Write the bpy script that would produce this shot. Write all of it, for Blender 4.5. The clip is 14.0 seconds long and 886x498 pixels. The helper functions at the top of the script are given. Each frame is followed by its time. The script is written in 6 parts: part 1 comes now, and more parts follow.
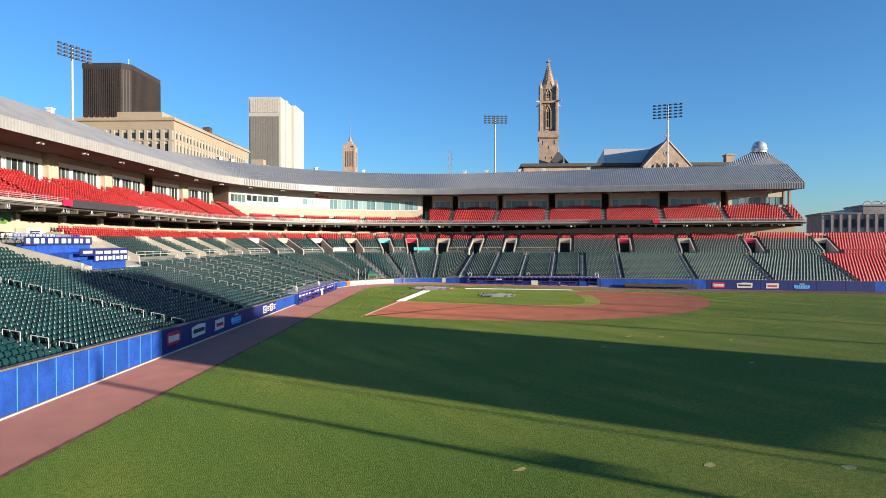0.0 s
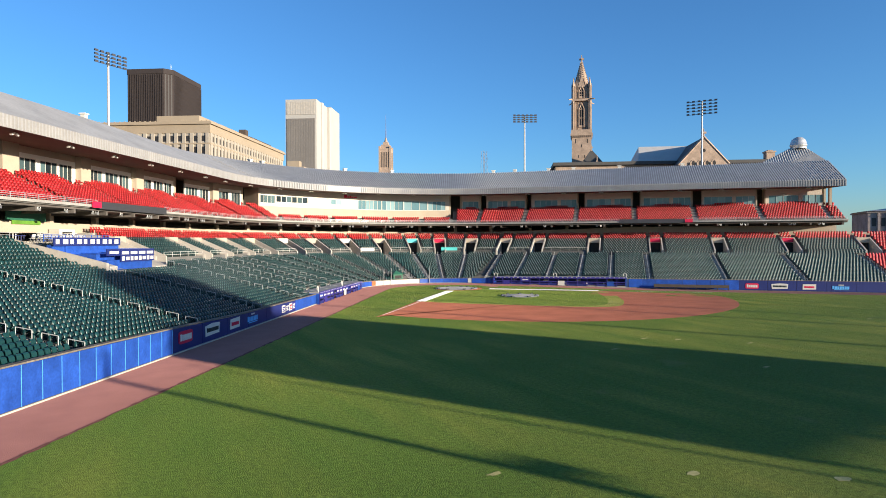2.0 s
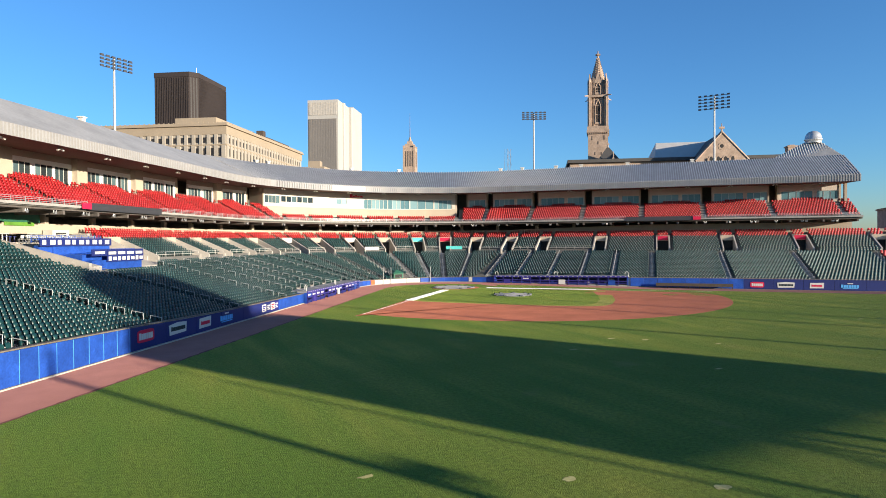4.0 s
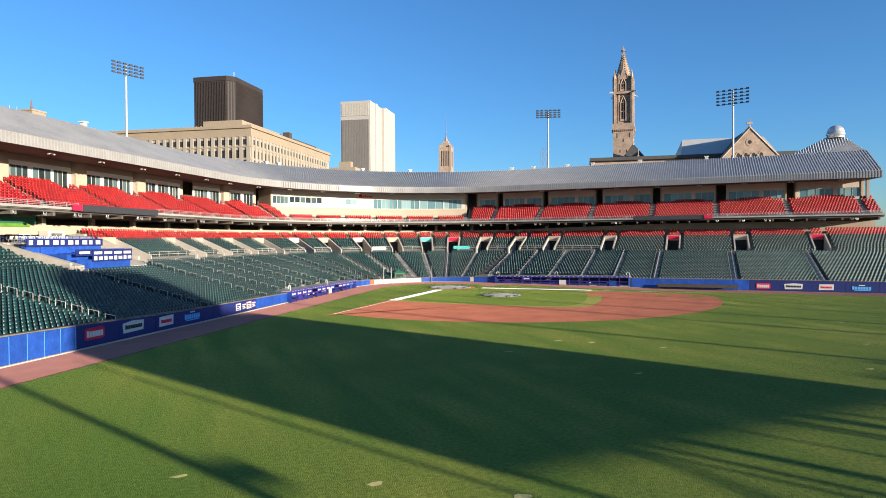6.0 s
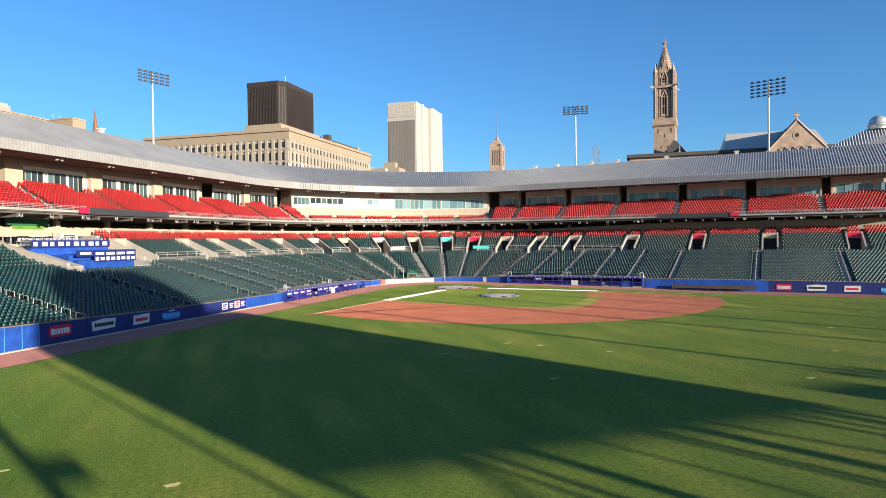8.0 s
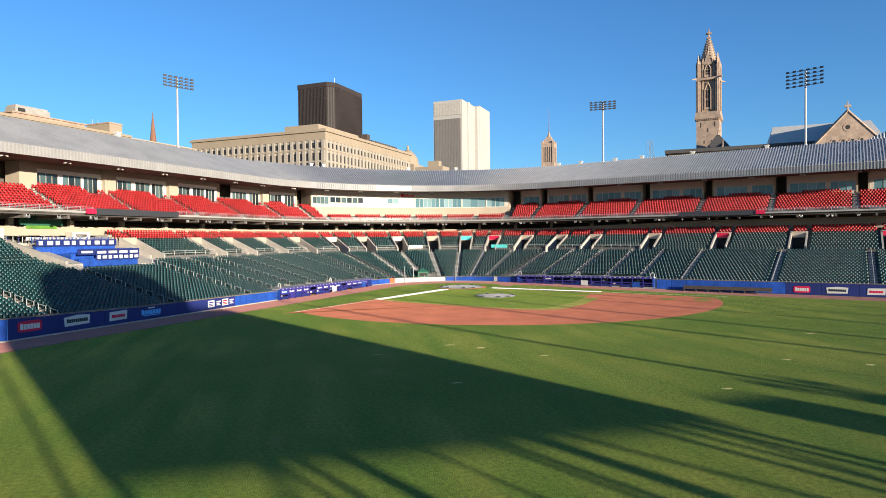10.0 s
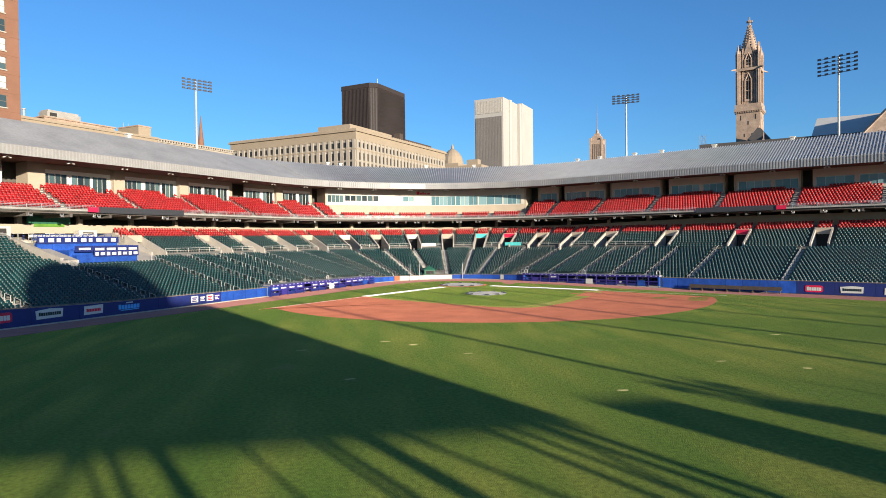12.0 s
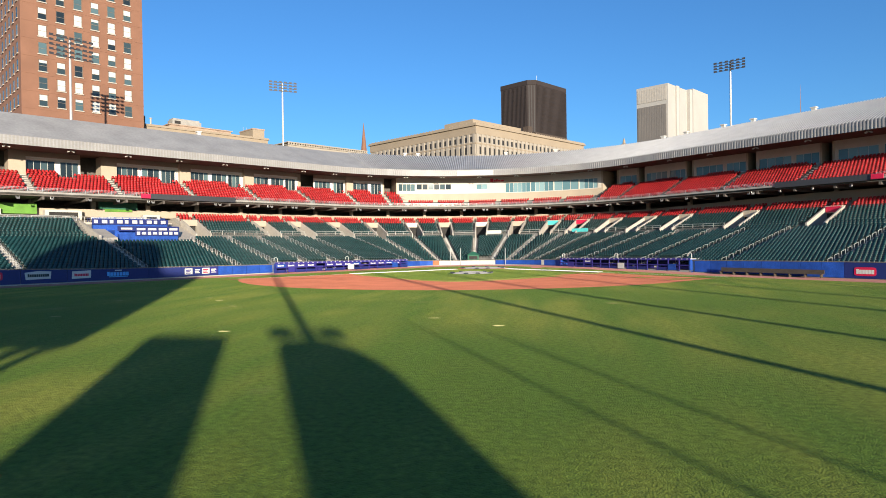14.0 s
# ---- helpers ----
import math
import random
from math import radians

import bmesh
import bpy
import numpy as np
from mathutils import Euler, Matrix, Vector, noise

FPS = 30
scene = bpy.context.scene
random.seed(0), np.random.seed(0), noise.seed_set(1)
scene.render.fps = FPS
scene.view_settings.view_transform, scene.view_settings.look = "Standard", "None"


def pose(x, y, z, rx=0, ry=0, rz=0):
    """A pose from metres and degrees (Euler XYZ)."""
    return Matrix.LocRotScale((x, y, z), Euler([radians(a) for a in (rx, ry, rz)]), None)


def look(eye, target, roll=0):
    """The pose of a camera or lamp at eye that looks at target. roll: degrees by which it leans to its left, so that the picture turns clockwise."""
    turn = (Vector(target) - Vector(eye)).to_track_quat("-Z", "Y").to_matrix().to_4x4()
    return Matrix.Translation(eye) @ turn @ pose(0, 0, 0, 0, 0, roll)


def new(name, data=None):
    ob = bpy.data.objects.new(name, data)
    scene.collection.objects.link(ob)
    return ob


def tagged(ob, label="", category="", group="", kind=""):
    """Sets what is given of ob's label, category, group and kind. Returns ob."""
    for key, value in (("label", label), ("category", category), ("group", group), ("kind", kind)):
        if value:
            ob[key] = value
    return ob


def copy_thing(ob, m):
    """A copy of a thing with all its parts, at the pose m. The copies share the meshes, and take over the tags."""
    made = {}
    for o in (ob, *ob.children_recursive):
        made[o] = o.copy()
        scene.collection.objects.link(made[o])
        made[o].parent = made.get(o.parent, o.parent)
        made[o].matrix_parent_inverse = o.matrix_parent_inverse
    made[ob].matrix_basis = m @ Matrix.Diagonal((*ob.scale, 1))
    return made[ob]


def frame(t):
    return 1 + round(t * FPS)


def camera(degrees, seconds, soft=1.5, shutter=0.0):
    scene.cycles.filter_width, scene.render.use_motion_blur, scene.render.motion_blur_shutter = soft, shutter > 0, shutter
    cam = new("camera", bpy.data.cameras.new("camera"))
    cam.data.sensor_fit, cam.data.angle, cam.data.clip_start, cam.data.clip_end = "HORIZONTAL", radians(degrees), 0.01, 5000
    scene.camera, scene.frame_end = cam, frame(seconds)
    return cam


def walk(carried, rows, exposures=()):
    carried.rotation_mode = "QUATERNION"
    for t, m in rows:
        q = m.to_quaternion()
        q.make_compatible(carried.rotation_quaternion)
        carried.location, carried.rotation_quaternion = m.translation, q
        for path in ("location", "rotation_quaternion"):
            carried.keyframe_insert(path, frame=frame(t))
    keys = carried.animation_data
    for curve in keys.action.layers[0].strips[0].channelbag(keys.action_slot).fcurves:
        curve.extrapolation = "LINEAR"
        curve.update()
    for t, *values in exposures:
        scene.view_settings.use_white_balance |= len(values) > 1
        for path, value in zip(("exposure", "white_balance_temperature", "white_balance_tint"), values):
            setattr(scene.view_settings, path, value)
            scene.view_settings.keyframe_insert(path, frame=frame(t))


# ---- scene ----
cam = camera(71.6, 14.0, soft=0.9)
PATH = [
    (0, (-63.787, -94.301, 8.69), (-62.64, -92.663, 8.666), -0.0),
    (0.5, (-63.517, -94.434, 8.725), (-62.401, -92.774, 8.701), -0.1),
    (1, (-63.08, -94.648, 8.732), (-61.984, -92.976, 8.707), -0.1),
    (1.5, (-62.429, -94.989, 8.721), (-61.357, -93.3, 8.697), -0.1),
    (2, (-61.617, -95.393, 8.7), (-60.571, -93.688, 8.676), -0.1),
    (2.5, (-60.555, -95.917, 8.7), (-59.528, -94.2, 8.676), -0.1),
    (3, (-59.355, -96.537, 8.701), (-58.348, -94.809, 8.675), -0.2),
    (5.5, (-50.714, -100.746, 8.727), (-49.834, -98.951, 8.699), -0.4),
    (6, (-48.633, -101.701, 8.741), (-47.792, -99.887, 8.712), -0.4),
    (6.5, (-46.454, -102.581, 8.801), (-45.66, -100.746, 8.771), -0.4),
    (7, (-44.247, -103.389, 8.723), (-43.498, -101.535, 8.693), -0.5),
    (9.5, (-32.638, -106.493, 8.737), (-32.104, -104.566, 8.706), -0.6),
    (10, (-30.247, -106.95, 8.78), (-29.762, -105.01, 8.747), -0.6),
    (10.5, (-27.929, -107.219, 8.708), (-27.487, -105.268, 8.676), -0.6),
    (11, (-25.528, -107.527, 8.652), (-25.132, -105.567, 8.62), -0.6),
    (11.5, (-23.213, -107.726, 8.512), (-22.859, -105.758, 8.48), -0.6),
    (12, (-20.647, -107.858, 8.292), (-20.332, -105.883, 8.259), -0.7),
    (12.5, (-17.923, -107.944, 7.954), (-17.649, -105.963, 7.921), -0.7),
    (13, (-14.55, -108.005, 7.615), (-14.334, -106.017, 7.58), -0.8),
    (13.5, (-7.404, -107.934, 6.661), (-7.292, -105.937, 6.626), -0.8),
    (13.6, (-4.429, -107.566, 6.223), (-4.376, -105.567, 6.188), -0.8),
    (13.7, (-1.085, -107.243, 5.728), (-1.109, -105.244, 5.693), -0.8),
    (13.8, (2.581, -106.799, 5.164), (2.466, -104.803, 5.131), -0.8),
    (13.9, (6.182, -106.185, 4.627), (5.973, -104.196, 4.601), -0.9),
    (14, (9.665, -105.341, 4.2), (9.353, -103.366, 4.185), -0.8),
]
walk(cam, [(t, look(eye, target, roll)) for t, eye, target, roll in PATH], exposures=[(0.0, 1.0, 6330, 10), (7.0, 0.98, 6330, 10), (10.0, 0.9, 6300, 10), (14.0, 0.77, 6250, 10)])

# ---- daylight: low morning sun behind the outfield, clear sky ----
SUN_AZ, SUN_EL = radians(-64.3), radians(8.0)
world = bpy.data.worlds.new("world")
scene.world = world
world.use_nodes = True
wn = world.node_tree.nodes
wl = world.node_tree.links
sky = wn.new("ShaderNodeTexSky")
sky.sky_type = "NISHITA"
sky.sun_disc = False
sky.sun_elevation = SUN_EL
sky.sun_rotation = radians(154.3)
sky.air_density, sky.dust_density, sky.ozone_density = 1.0, 0.25, 5.2
wn["Background"].inputs["Strength"].default_value = 0.13
wl.new(sky.outputs["Color"], wn["Background"].inputs["Color"])
sun = new("sun", bpy.data.lights.new("sun", "SUN"))
sun.data.energy, sun.data.angle, sun.data.color = 5.0, radians(0.7), (1.0, 0.87, 0.68)
sun.matrix_world = look((0, 0, 0), (-math.cos(SUN_AZ) * math.cos(SUN_EL), -math.sin(SUN_AZ) * math.cos(SUN_EL), -math.sin(SUN_EL)))


# ---- materials ----
def material(name, base, rough=0.7, metal=0.0, var=0.12, scale=2.0, fine=30.0, bump=0.0, relief=0.03, island=0.0, spec=0.4, stretch=(1, 1, 1), rand=0.0):
    """A surface with two scales of uneven tone, and fine relief."""
    m = bpy.data.materials.new(name)
    m.use_nodes = True
    nt = m.node_tree
    b = nt.nodes["Principled BSDF"]
    b.inputs["Roughness"].default_value = rough
    b.inputs["Metallic"].default_value = metal
    b.inputs["Diffuse Roughness"].default_value = 1.0 if rough > 0.9 else 0.0
    b.inputs["Specular IOR Level"].default_value = spec
    co = nt.nodes.new("ShaderNodeNewGeometry")
    mp = nt.nodes.new("ShaderNodeMapping")
    mp.inputs["Scale"].default_value = stretch
    nt.links.new(co.outputs["Position"], mp.inputs["Vector"])
    value = None
    for s, w, d in ((scale, var, 4.0), (fine, var * 0.7, 2.0)):
        n = nt.nodes.new("ShaderNodeTexNoise")
        n.inputs["Scale"].default_value = s
        n.inputs["Detail"].default_value = d
        nt.links.new(mp.outputs["Vector"], n.inputs["Vector"])
        r = nt.nodes.new("ShaderNodeMapRange")
        r.inputs["From Min"].default_value, r.inputs["From Max"].default_value = 0.25, 0.75
        r.inputs["To Min"].default_value, r.inputs["To Max"].default_value = 1.0 - w, 1.0 + w
        nt.links.new(n.outputs["Fac"], r.inputs["Value"])
        if value is None:
            value = r.outputs["Result"]
        else:
            mu = nt.nodes.new("ShaderNodeMath")
            mu.operation = "MULTIPLY"
            nt.links.new(value, mu.inputs[0])
            nt.links.new(r.outputs["Result"], mu.inputs[1])
            value = mu.outputs["Value"]
            last = n
    for amount, node, sock in ((island, "ShaderNodeNewGeometry", "Random Per Island"), (rand, "ShaderNodeObjectInfo", "Random")):
        if amount:
            o = nt.nodes.new(node)
            r = nt.nodes.new("ShaderNodeMapRange")
            r.inputs["To Min"].default_value, r.inputs["To Max"].default_value = 1.0 - amount, 1.0 + amount
            nt.links.new(o.outputs[sock], r.inputs["Value"])
            mu = nt.nodes.new("ShaderNodeMath")
            mu.operation = "MULTIPLY"
            nt.links.new(value, mu.inputs[0])
            nt.links.new(r.outputs["Result"], mu.inputs[1])
            value = mu.outputs["Value"]
    vm = nt.nodes.new("ShaderNodeVectorMath")
    vm.operation = "SCALE"
    vm.inputs[0].default_value = base
    nt.links.new(value, vm.inputs["Scale"])
    nt.links.new(vm.outputs["Vector"], b.inputs["Base Color"])
    if bump:
        bp = nt.nodes.new("ShaderNodeBump")
        bp.inputs["Strength"].default_value = bump
        bp.inputs["Distance"].default_value = relief
        nt.links.new(last.outputs["Fac"], bp.inputs["Height"])
        nt.links.new(bp.outputs["Normal"], b.inputs["Normal"])
    return m


def grass_material(name, dark, light):
    """Turf: mown bands, worn pale patches, blade grain."""
    m = bpy.data.materials.new(name)
    m.use_nodes = True
    nt = m.node_tree
    b = nt.nodes["Principled BSDF"]
    b.inputs["Roughness"].default_value = 0.85
    b.inputs["Specular IOR Level"].default_value = 0.15
    b.inputs["Diffuse Roughness"].default_value = 1.0
    b.inputs["Sheen Weight"].default_value, b.inputs["Sheen Roughness"].default_value = 0.15, 0.4
    b.inputs["Sheen Tint"].default_value = (0.55, 0.58, 0.13, 1)
    co = nt.nodes.new("ShaderNodeNewGeometry")

    def noise_of(scale, detail, lo, hi, stretch=(1, 1, 1)):
        mp = nt.nodes.new("ShaderNodeMapping")
        mp.inputs["Scale"].default_value = stretch
        nt.links.new(co.outputs["Position"], mp.inputs["Vector"])
        n = nt.nodes.new("ShaderNodeTexNoise")
        n.inputs["Scale"].default_value, n.inputs["Detail"].default_value = scale, detail
        nt.links.new(mp.outputs["Vector"], n.inputs["Vector"])
        r = nt.nodes.new("ShaderNodeMapRange")
        r.inputs["From Min"].default_value, r.inputs["From Max"].default_value = lo, hi
        nt.links.new(n.outputs["Fac"], r.inputs["Value"])
        return n, r.outputs["Result"]

    def mix(fac, a, c):
        x = nt.nodes.new("ShaderNodeMix")
        x.data_type = "RGBA"
        for sock, val in (("Factor", fac), ("A", a), ("B", c)):
            s = [i for i in x.inputs if i.name == sock and i.enabled][0]
            if isinstance(val, (tuple, float)):
                s.default_value = val
            else:
                nt.links.new(val, s)
        return [o for o in x.outputs if o.enabled][0]

    _, broad = noise_of(0.06, 3.0, 0.35, 0.65)
    blades, _ = noise_of(22.0, 5.0, 0.3, 0.7)
    _, fine = noise_of(5.0, 8.0, 0.3, 0.7)
    _, stripe = noise_of(0.4, 3.0, 0.35, 0.65, (1.0, 0.16, 1.0))
    _, worn = noise_of(0.22, 4.0, 0.66, 0.74)
    col = mix(broad, (*dark, 1), (*light, 1))
    col = mix(stripe, col, (*(v * 1.12 for v in dark), 1))
    fm = nt.nodes.new("ShaderNodeMapRange")
    fm.inputs["To Min"].default_value, fm.inputs["To Max"].default_value = 0.68, 1.32
    nt.links.new(fine, fm.inputs["Value"])
    vm = nt.nodes.new("ShaderNodeVectorMath")
    vm.operation = "SCALE"
    nt.links.new(col, vm.inputs[0])
    nt.links.new(fm.outputs["Result"], vm.inputs["Scale"])
    wm = nt.nodes.new("ShaderNodeMath")
    wm.operation = "MULTIPLY"
    wm.inputs[1].default_value = 0.35
    nt.links.new(worn, wm.inputs[0])
    out = mix(wm.outputs["Value"], vm.outputs["Vector"], (0.26, 0.24, 0.09, 1))
    nt.links.new(out, b.inputs["Base Color"])
    bp = nt.nodes.new("ShaderNodeBump")
    bp.inputs["Strength"].default_value, bp.inputs["Distance"].default_value = 1.0, 0.1
    nt.links.new(blades.outputs["Fac"], bp.inputs["Height"])
    nt.links.new(bp.outputs["Normal"], b.inputs["Normal"])
    return m


def glass_material(name, tint, light, rough=0.04):
    """Tinted reflecting glass; the tint differs from pane to pane."""
    m = bpy.data.materials.new(name)
    m.use_nodes = True
    nt = m.node_tree
    b = nt.nodes["Principled BSDF"]
    info = nt.nodes.new("ShaderNodeObjectInfo")
    ramp_node = nt.nodes.new("ShaderNodeValToRGB")
    ramp_node.color_ramp.elements[0].color = (*tint, 1)
    ramp_node.color_ramp.elements[0].position = 0.35
    ramp_node.color_ramp.elements[1].color = (*light, 1)
    nt.links.new(info.outputs["Random"], ramp_node.inputs["Fac"])
    nt.links.new(ramp_node.outputs["Color"], b.inputs["Base Color"])
    b.inputs["Roughness"].default_value = rough
    b.inputs["Specular IOR Level"].default_value = 0.5
    return m


GRASS = grass_material("outfield_turf", (0.09, 0.16, 0.021), (0.245, 0.268, 0.044))
GRASS_IN = grass_material("infield_turf", (0.15, 0.225, 0.028), (0.27, 0.30, 0.05))
GRASS_EDGE = grass_material("dry_infield_turf", (0.30, 0.29, 0.06), (0.42, 0.37, 0.11))
GRASS_PALE = material("worn_turf", (0.46, 0.41, 0.17), 0.95, var=0.3, scale=1.5, fine=9.0, bump=0.3, spec=0.1)
DIRT = material("infield_clay", (0.43, 0.142, 0.078), 0.95, var=0.16, scale=0.35, fine=14.0, bump=0.9, relief=0.045, spec=0.15)
TRACK = material("warning_track_clay", (0.285, 0.128, 0.106), 0.95, var=0.1, scale=0.5, fine=28.0, bump=0.7, relief=0.02, spec=0.15)
EDGE = material("dark_edge_clay", (0.13, 0.055, 0.045), 0.95, var=0.3, scale=2.0, fine=20.0, bump=0.5, spec=0.1)
CITY = material("city_ground", (0.09, 0.09, 0.085), 0.9, var=0.2, scale=0.05, fine=1.0)
CONC = material("pale_concrete", (0.45, 0.405, 0.345), 0.85, var=0.12, scale=0.6, fine=5.0, bump=0.15)
CONC_D = material("step_concrete", (0.33, 0.31, 0.28), 0.9, var=0.18, scale=0.8, fine=7.0, bump=0.2)
# concrete below its own tone: the shade between seat rows is in the colour
STEP = material("shade_darkened_step_concrete", (0.13, 0.125, 0.115), 0.9, var=0.22, scale=0.8, fine=7.0, bump=0.2)
# uneven stone whose grey base colour includes the shade on the arcaded building
GREYSTONE = material("shade_greyed_stone", (0.30, 0.25, 0.23), 0.9, var=0.25, scale=0.4, fine=3.0, bump=0.4)
COPE = material("weathered_coping", (0.17, 0.14, 0.11), 0.9, var=0.35, scale=0.9, fine=6.0, bump=0.3)
RAIL = material("weathered_rail_steel", (0.42, 0.415, 0.40), 0.5, 0.1, var=0.12, scale=2.0, fine=20.0)
# pinkish tan, lifted above the cream to carry bounced light on third-base suites
TANP = material("bounce_lit_suite_panel", (0.60, 0.525, 0.455), 0.8, var=0.06, scale=0.5, fine=8.0)
CREAM = material("cream_stucco", (0.44, 0.365, 0.28), 0.85, var=0.06, scale=0.5, fine=8.0, bump=0.1)
WHITE = material("white_paint", (0.60, 0.575, 0.52), 0.6, var=0.05, scale=0.8, fine=6.0)
SUITEW = material("suite_white_paint", (0.80, 0.785, 0.745), 0.6, var=0.05, scale=0.6, fine=6.0)
PRESS = material("press_box_panel", (0.57, 0.53, 0.465), 0.6, var=0.05, scale=0.4, fine=5.0)
SOFFIT = material("brown_soffit", (0.16, 0.085, 0.06), 0.8, var=0.12, scale=0.6, fine=6.0)
ROOF = material("grey_roof_membrane", (0.335, 0.325, 0.31), 0.65, var=0.16, scale=0.25, fine=2.5, spec=0.5)
SEAM_PAN = material("roof_pan_sheet", (0.31, 0.30, 0.285), 0.45, 0.0, var=0.14, scale=0.5, fine=4.0)
LIME = material("lime_green_banner", (0.13, 0.30, 0.04), 0.5, var=0.3, scale=0.6)
MASTR = material("reddish_grey_mast_paint", (0.24, 0.15, 0.15), 0.6)
MAST = material("weathered_mast_steel", (0.16, 0.16, 0.17), 0.6)
FLOOD = material("grey_lamp_casing", (0.2, 0.2, 0.2), 0.5)
SEAM = material("roof_standing_seam", (0.46, 0.455, 0.45), 0.5, 0.0, var=0.1, scale=0.5, fine=5.0)
FASCIA = material("grey_fascia_sheet", (0.28, 0.265, 0.245), 0.55, var=0.09, scale=0.5, fine=4.0)
FASCIA_R = material("blue_grey_fascia_sheet", (0.32, 0.31, 0.30), 0.5, 0.0, var=0.1, scale=0.5, fine=4.0)
SEAT_G = material("green_seat_plastic", (0.0075, 0.039, 0.037), 0.42, var=0.12, scale=0.3, fine=3.0, island=0.3, spec=0.42)
SEAT_R = material("red_seat_plastic", (0.39, 0.018, 0.02), 0.38, var=0.1, scale=0.3, fine=3.0, island=0.28, spec=0.35)
for seat_mat in (SEAT_G, SEAT_R):
    gloss = seat_mat.node_tree.nodes["Principled BSDF"].inputs
    gloss["Coat Weight"].default_value, gloss["Coat Roughness"].default_value = (0.2 if seat_mat is SEAT_G else 0.1), 0.3
# near-black colour that stands in for unlit depth behind openings
DARK = material("interior_shade", (0.035, 0.032, 0.03), 0.9, var=0.2, scale=0.5, fine=4.0)
# dark base colour holds the dimness under the deck and on corridor walls
UNDER = material("underdeck_dimness", (0.115, 0.10, 0.088), 0.85, var=0.25, scale=0.4, fine=3.0)
STEEL = material("galvanised_steel", (0.55, 0.55, 0.54), 0.45, 0.5, var=0.1, scale=2.0, fine=20.0)
POLE = material("painted_pole_steel", (0.46, 0.45, 0.43), 0.5, 0.2, var=0.08, scale=1.0, fine=8.0)
LAMPM = material("dark_lamp_housing", (0.06, 0.06, 0.065), 0.5, 0.3, var=0.1)
BLUE = material("blue_wall_pad", (0.019, 0.072, 0.34), 0.45, var=0.26, scale=1.1, fine=7.0, rand=0.14)
NAVY = material("navy_banner", (0.016, 0.026, 0.135), 0.5, var=0.1, scale=0.5, fine=5.0)
PURPLE = material("indigo_padding", (0.038, 0.03, 0.205), 0.5, var=0.1)
HOOP = material("faded_pink_hoop_paint", (0.48, 0.30, 0.28), 0.6)
ORANGE = material("orange_sign", (0.75, 0.13, 0.05), 0.5)
REDS = material("red_sign", (0.60, 0.015, 0.06), 0.45)
SKYB = material("light_blue_lettering", (0.10, 0.38, 0.75), 0.5)
INK = material("black_lettering", (0.02, 0.03, 0.03), 0.6)
TAN = material("tan_bench", (0.075, 0.055, 0.042), 0.8, var=0.2)
TARP = material("silver_tarpaulin", (0.25, 0.24, 0.23), 0.95, var=0.2, scale=0.8, fine=5.0, bump=0.4)
TARPW = material("white_tarpaulin", (0.80, 0.77, 0.70), 0.95, var=0.07, scale=0.8, fine=5.0)
GREENB = material("green_booth_cloth", (0.025, 0.12, 0.07), 0.6)
TEAL = material("teal_banner", (0.10, 0.55, 0.52), 0.5)
BRICK = material("brown_brick", (0.23, 0.115, 0.072), 0.9, var=0.12, scale=0.3, fine=12.0)
STONE = material("tan_sandstone", (0.37, 0.27, 0.20), 0.9, var=0.25, scale=0.5, fine=3.0, bump=0.6)
SLATE = material("dark_slate_roof", (0.07, 0.065, 0.06), 0.7, var=0.2, scale=0.6, fine=5.0)
CROOF = material("grey_metal_church_roof", (0.46, 0.44, 0.41), 0.55, var=0.08, scale=0.3, fine=3.0)
BEIGE = material("buff_terracotta_facade", (0.33, 0.262, 0.185), 0.85, var=0.06, scale=0.15, fine=2.0)
OFFICE = material("pale_buff_stone_facade", (0.36, 0.315, 0.255), 0.85, var=0.07, scale=0.15, fine=2.0)
OFFW = material("off_white_precast", (0.42, 0.395, 0.355), 0.8, var=0.05, scale=0.08, fine=1.0)
GRILLE = material("taupe_window_band", (0.19, 0.17, 0.15), 0.6, var=0.08, scale=0.1, fine=1.0)
BLACKT = material("dark_bronze_cladding", (0.045, 0.036, 0.034), 0.8, 0.0, var=0.1, scale=0.05, fine=0.8, spec=0.15)
BLACKW = material("dark_bronze_glazing", (0.024, 0.021, 0.021), 0.5, 0.0, var=0.1, scale=0.05, fine=0.8, spec=0.2)
WIN = glass_material("dark_window_glass", (0.018, 0.026, 0.03), (0.10, 0.16, 0.17), 0.05)
# pale teal base colours stand in for the sky reflected in these panes
WINB = glass_material("sky_reflection_suite_glass", (0.10, 0.20, 0.235), (0.25, 0.38, 0.41), 0.06)
WIND = material("dark_window_opening", (0.03, 0.028, 0.027), 0.4)
BLIND = material("pale_window_blind", (0.55, 0.55, 0.50), 0.5)


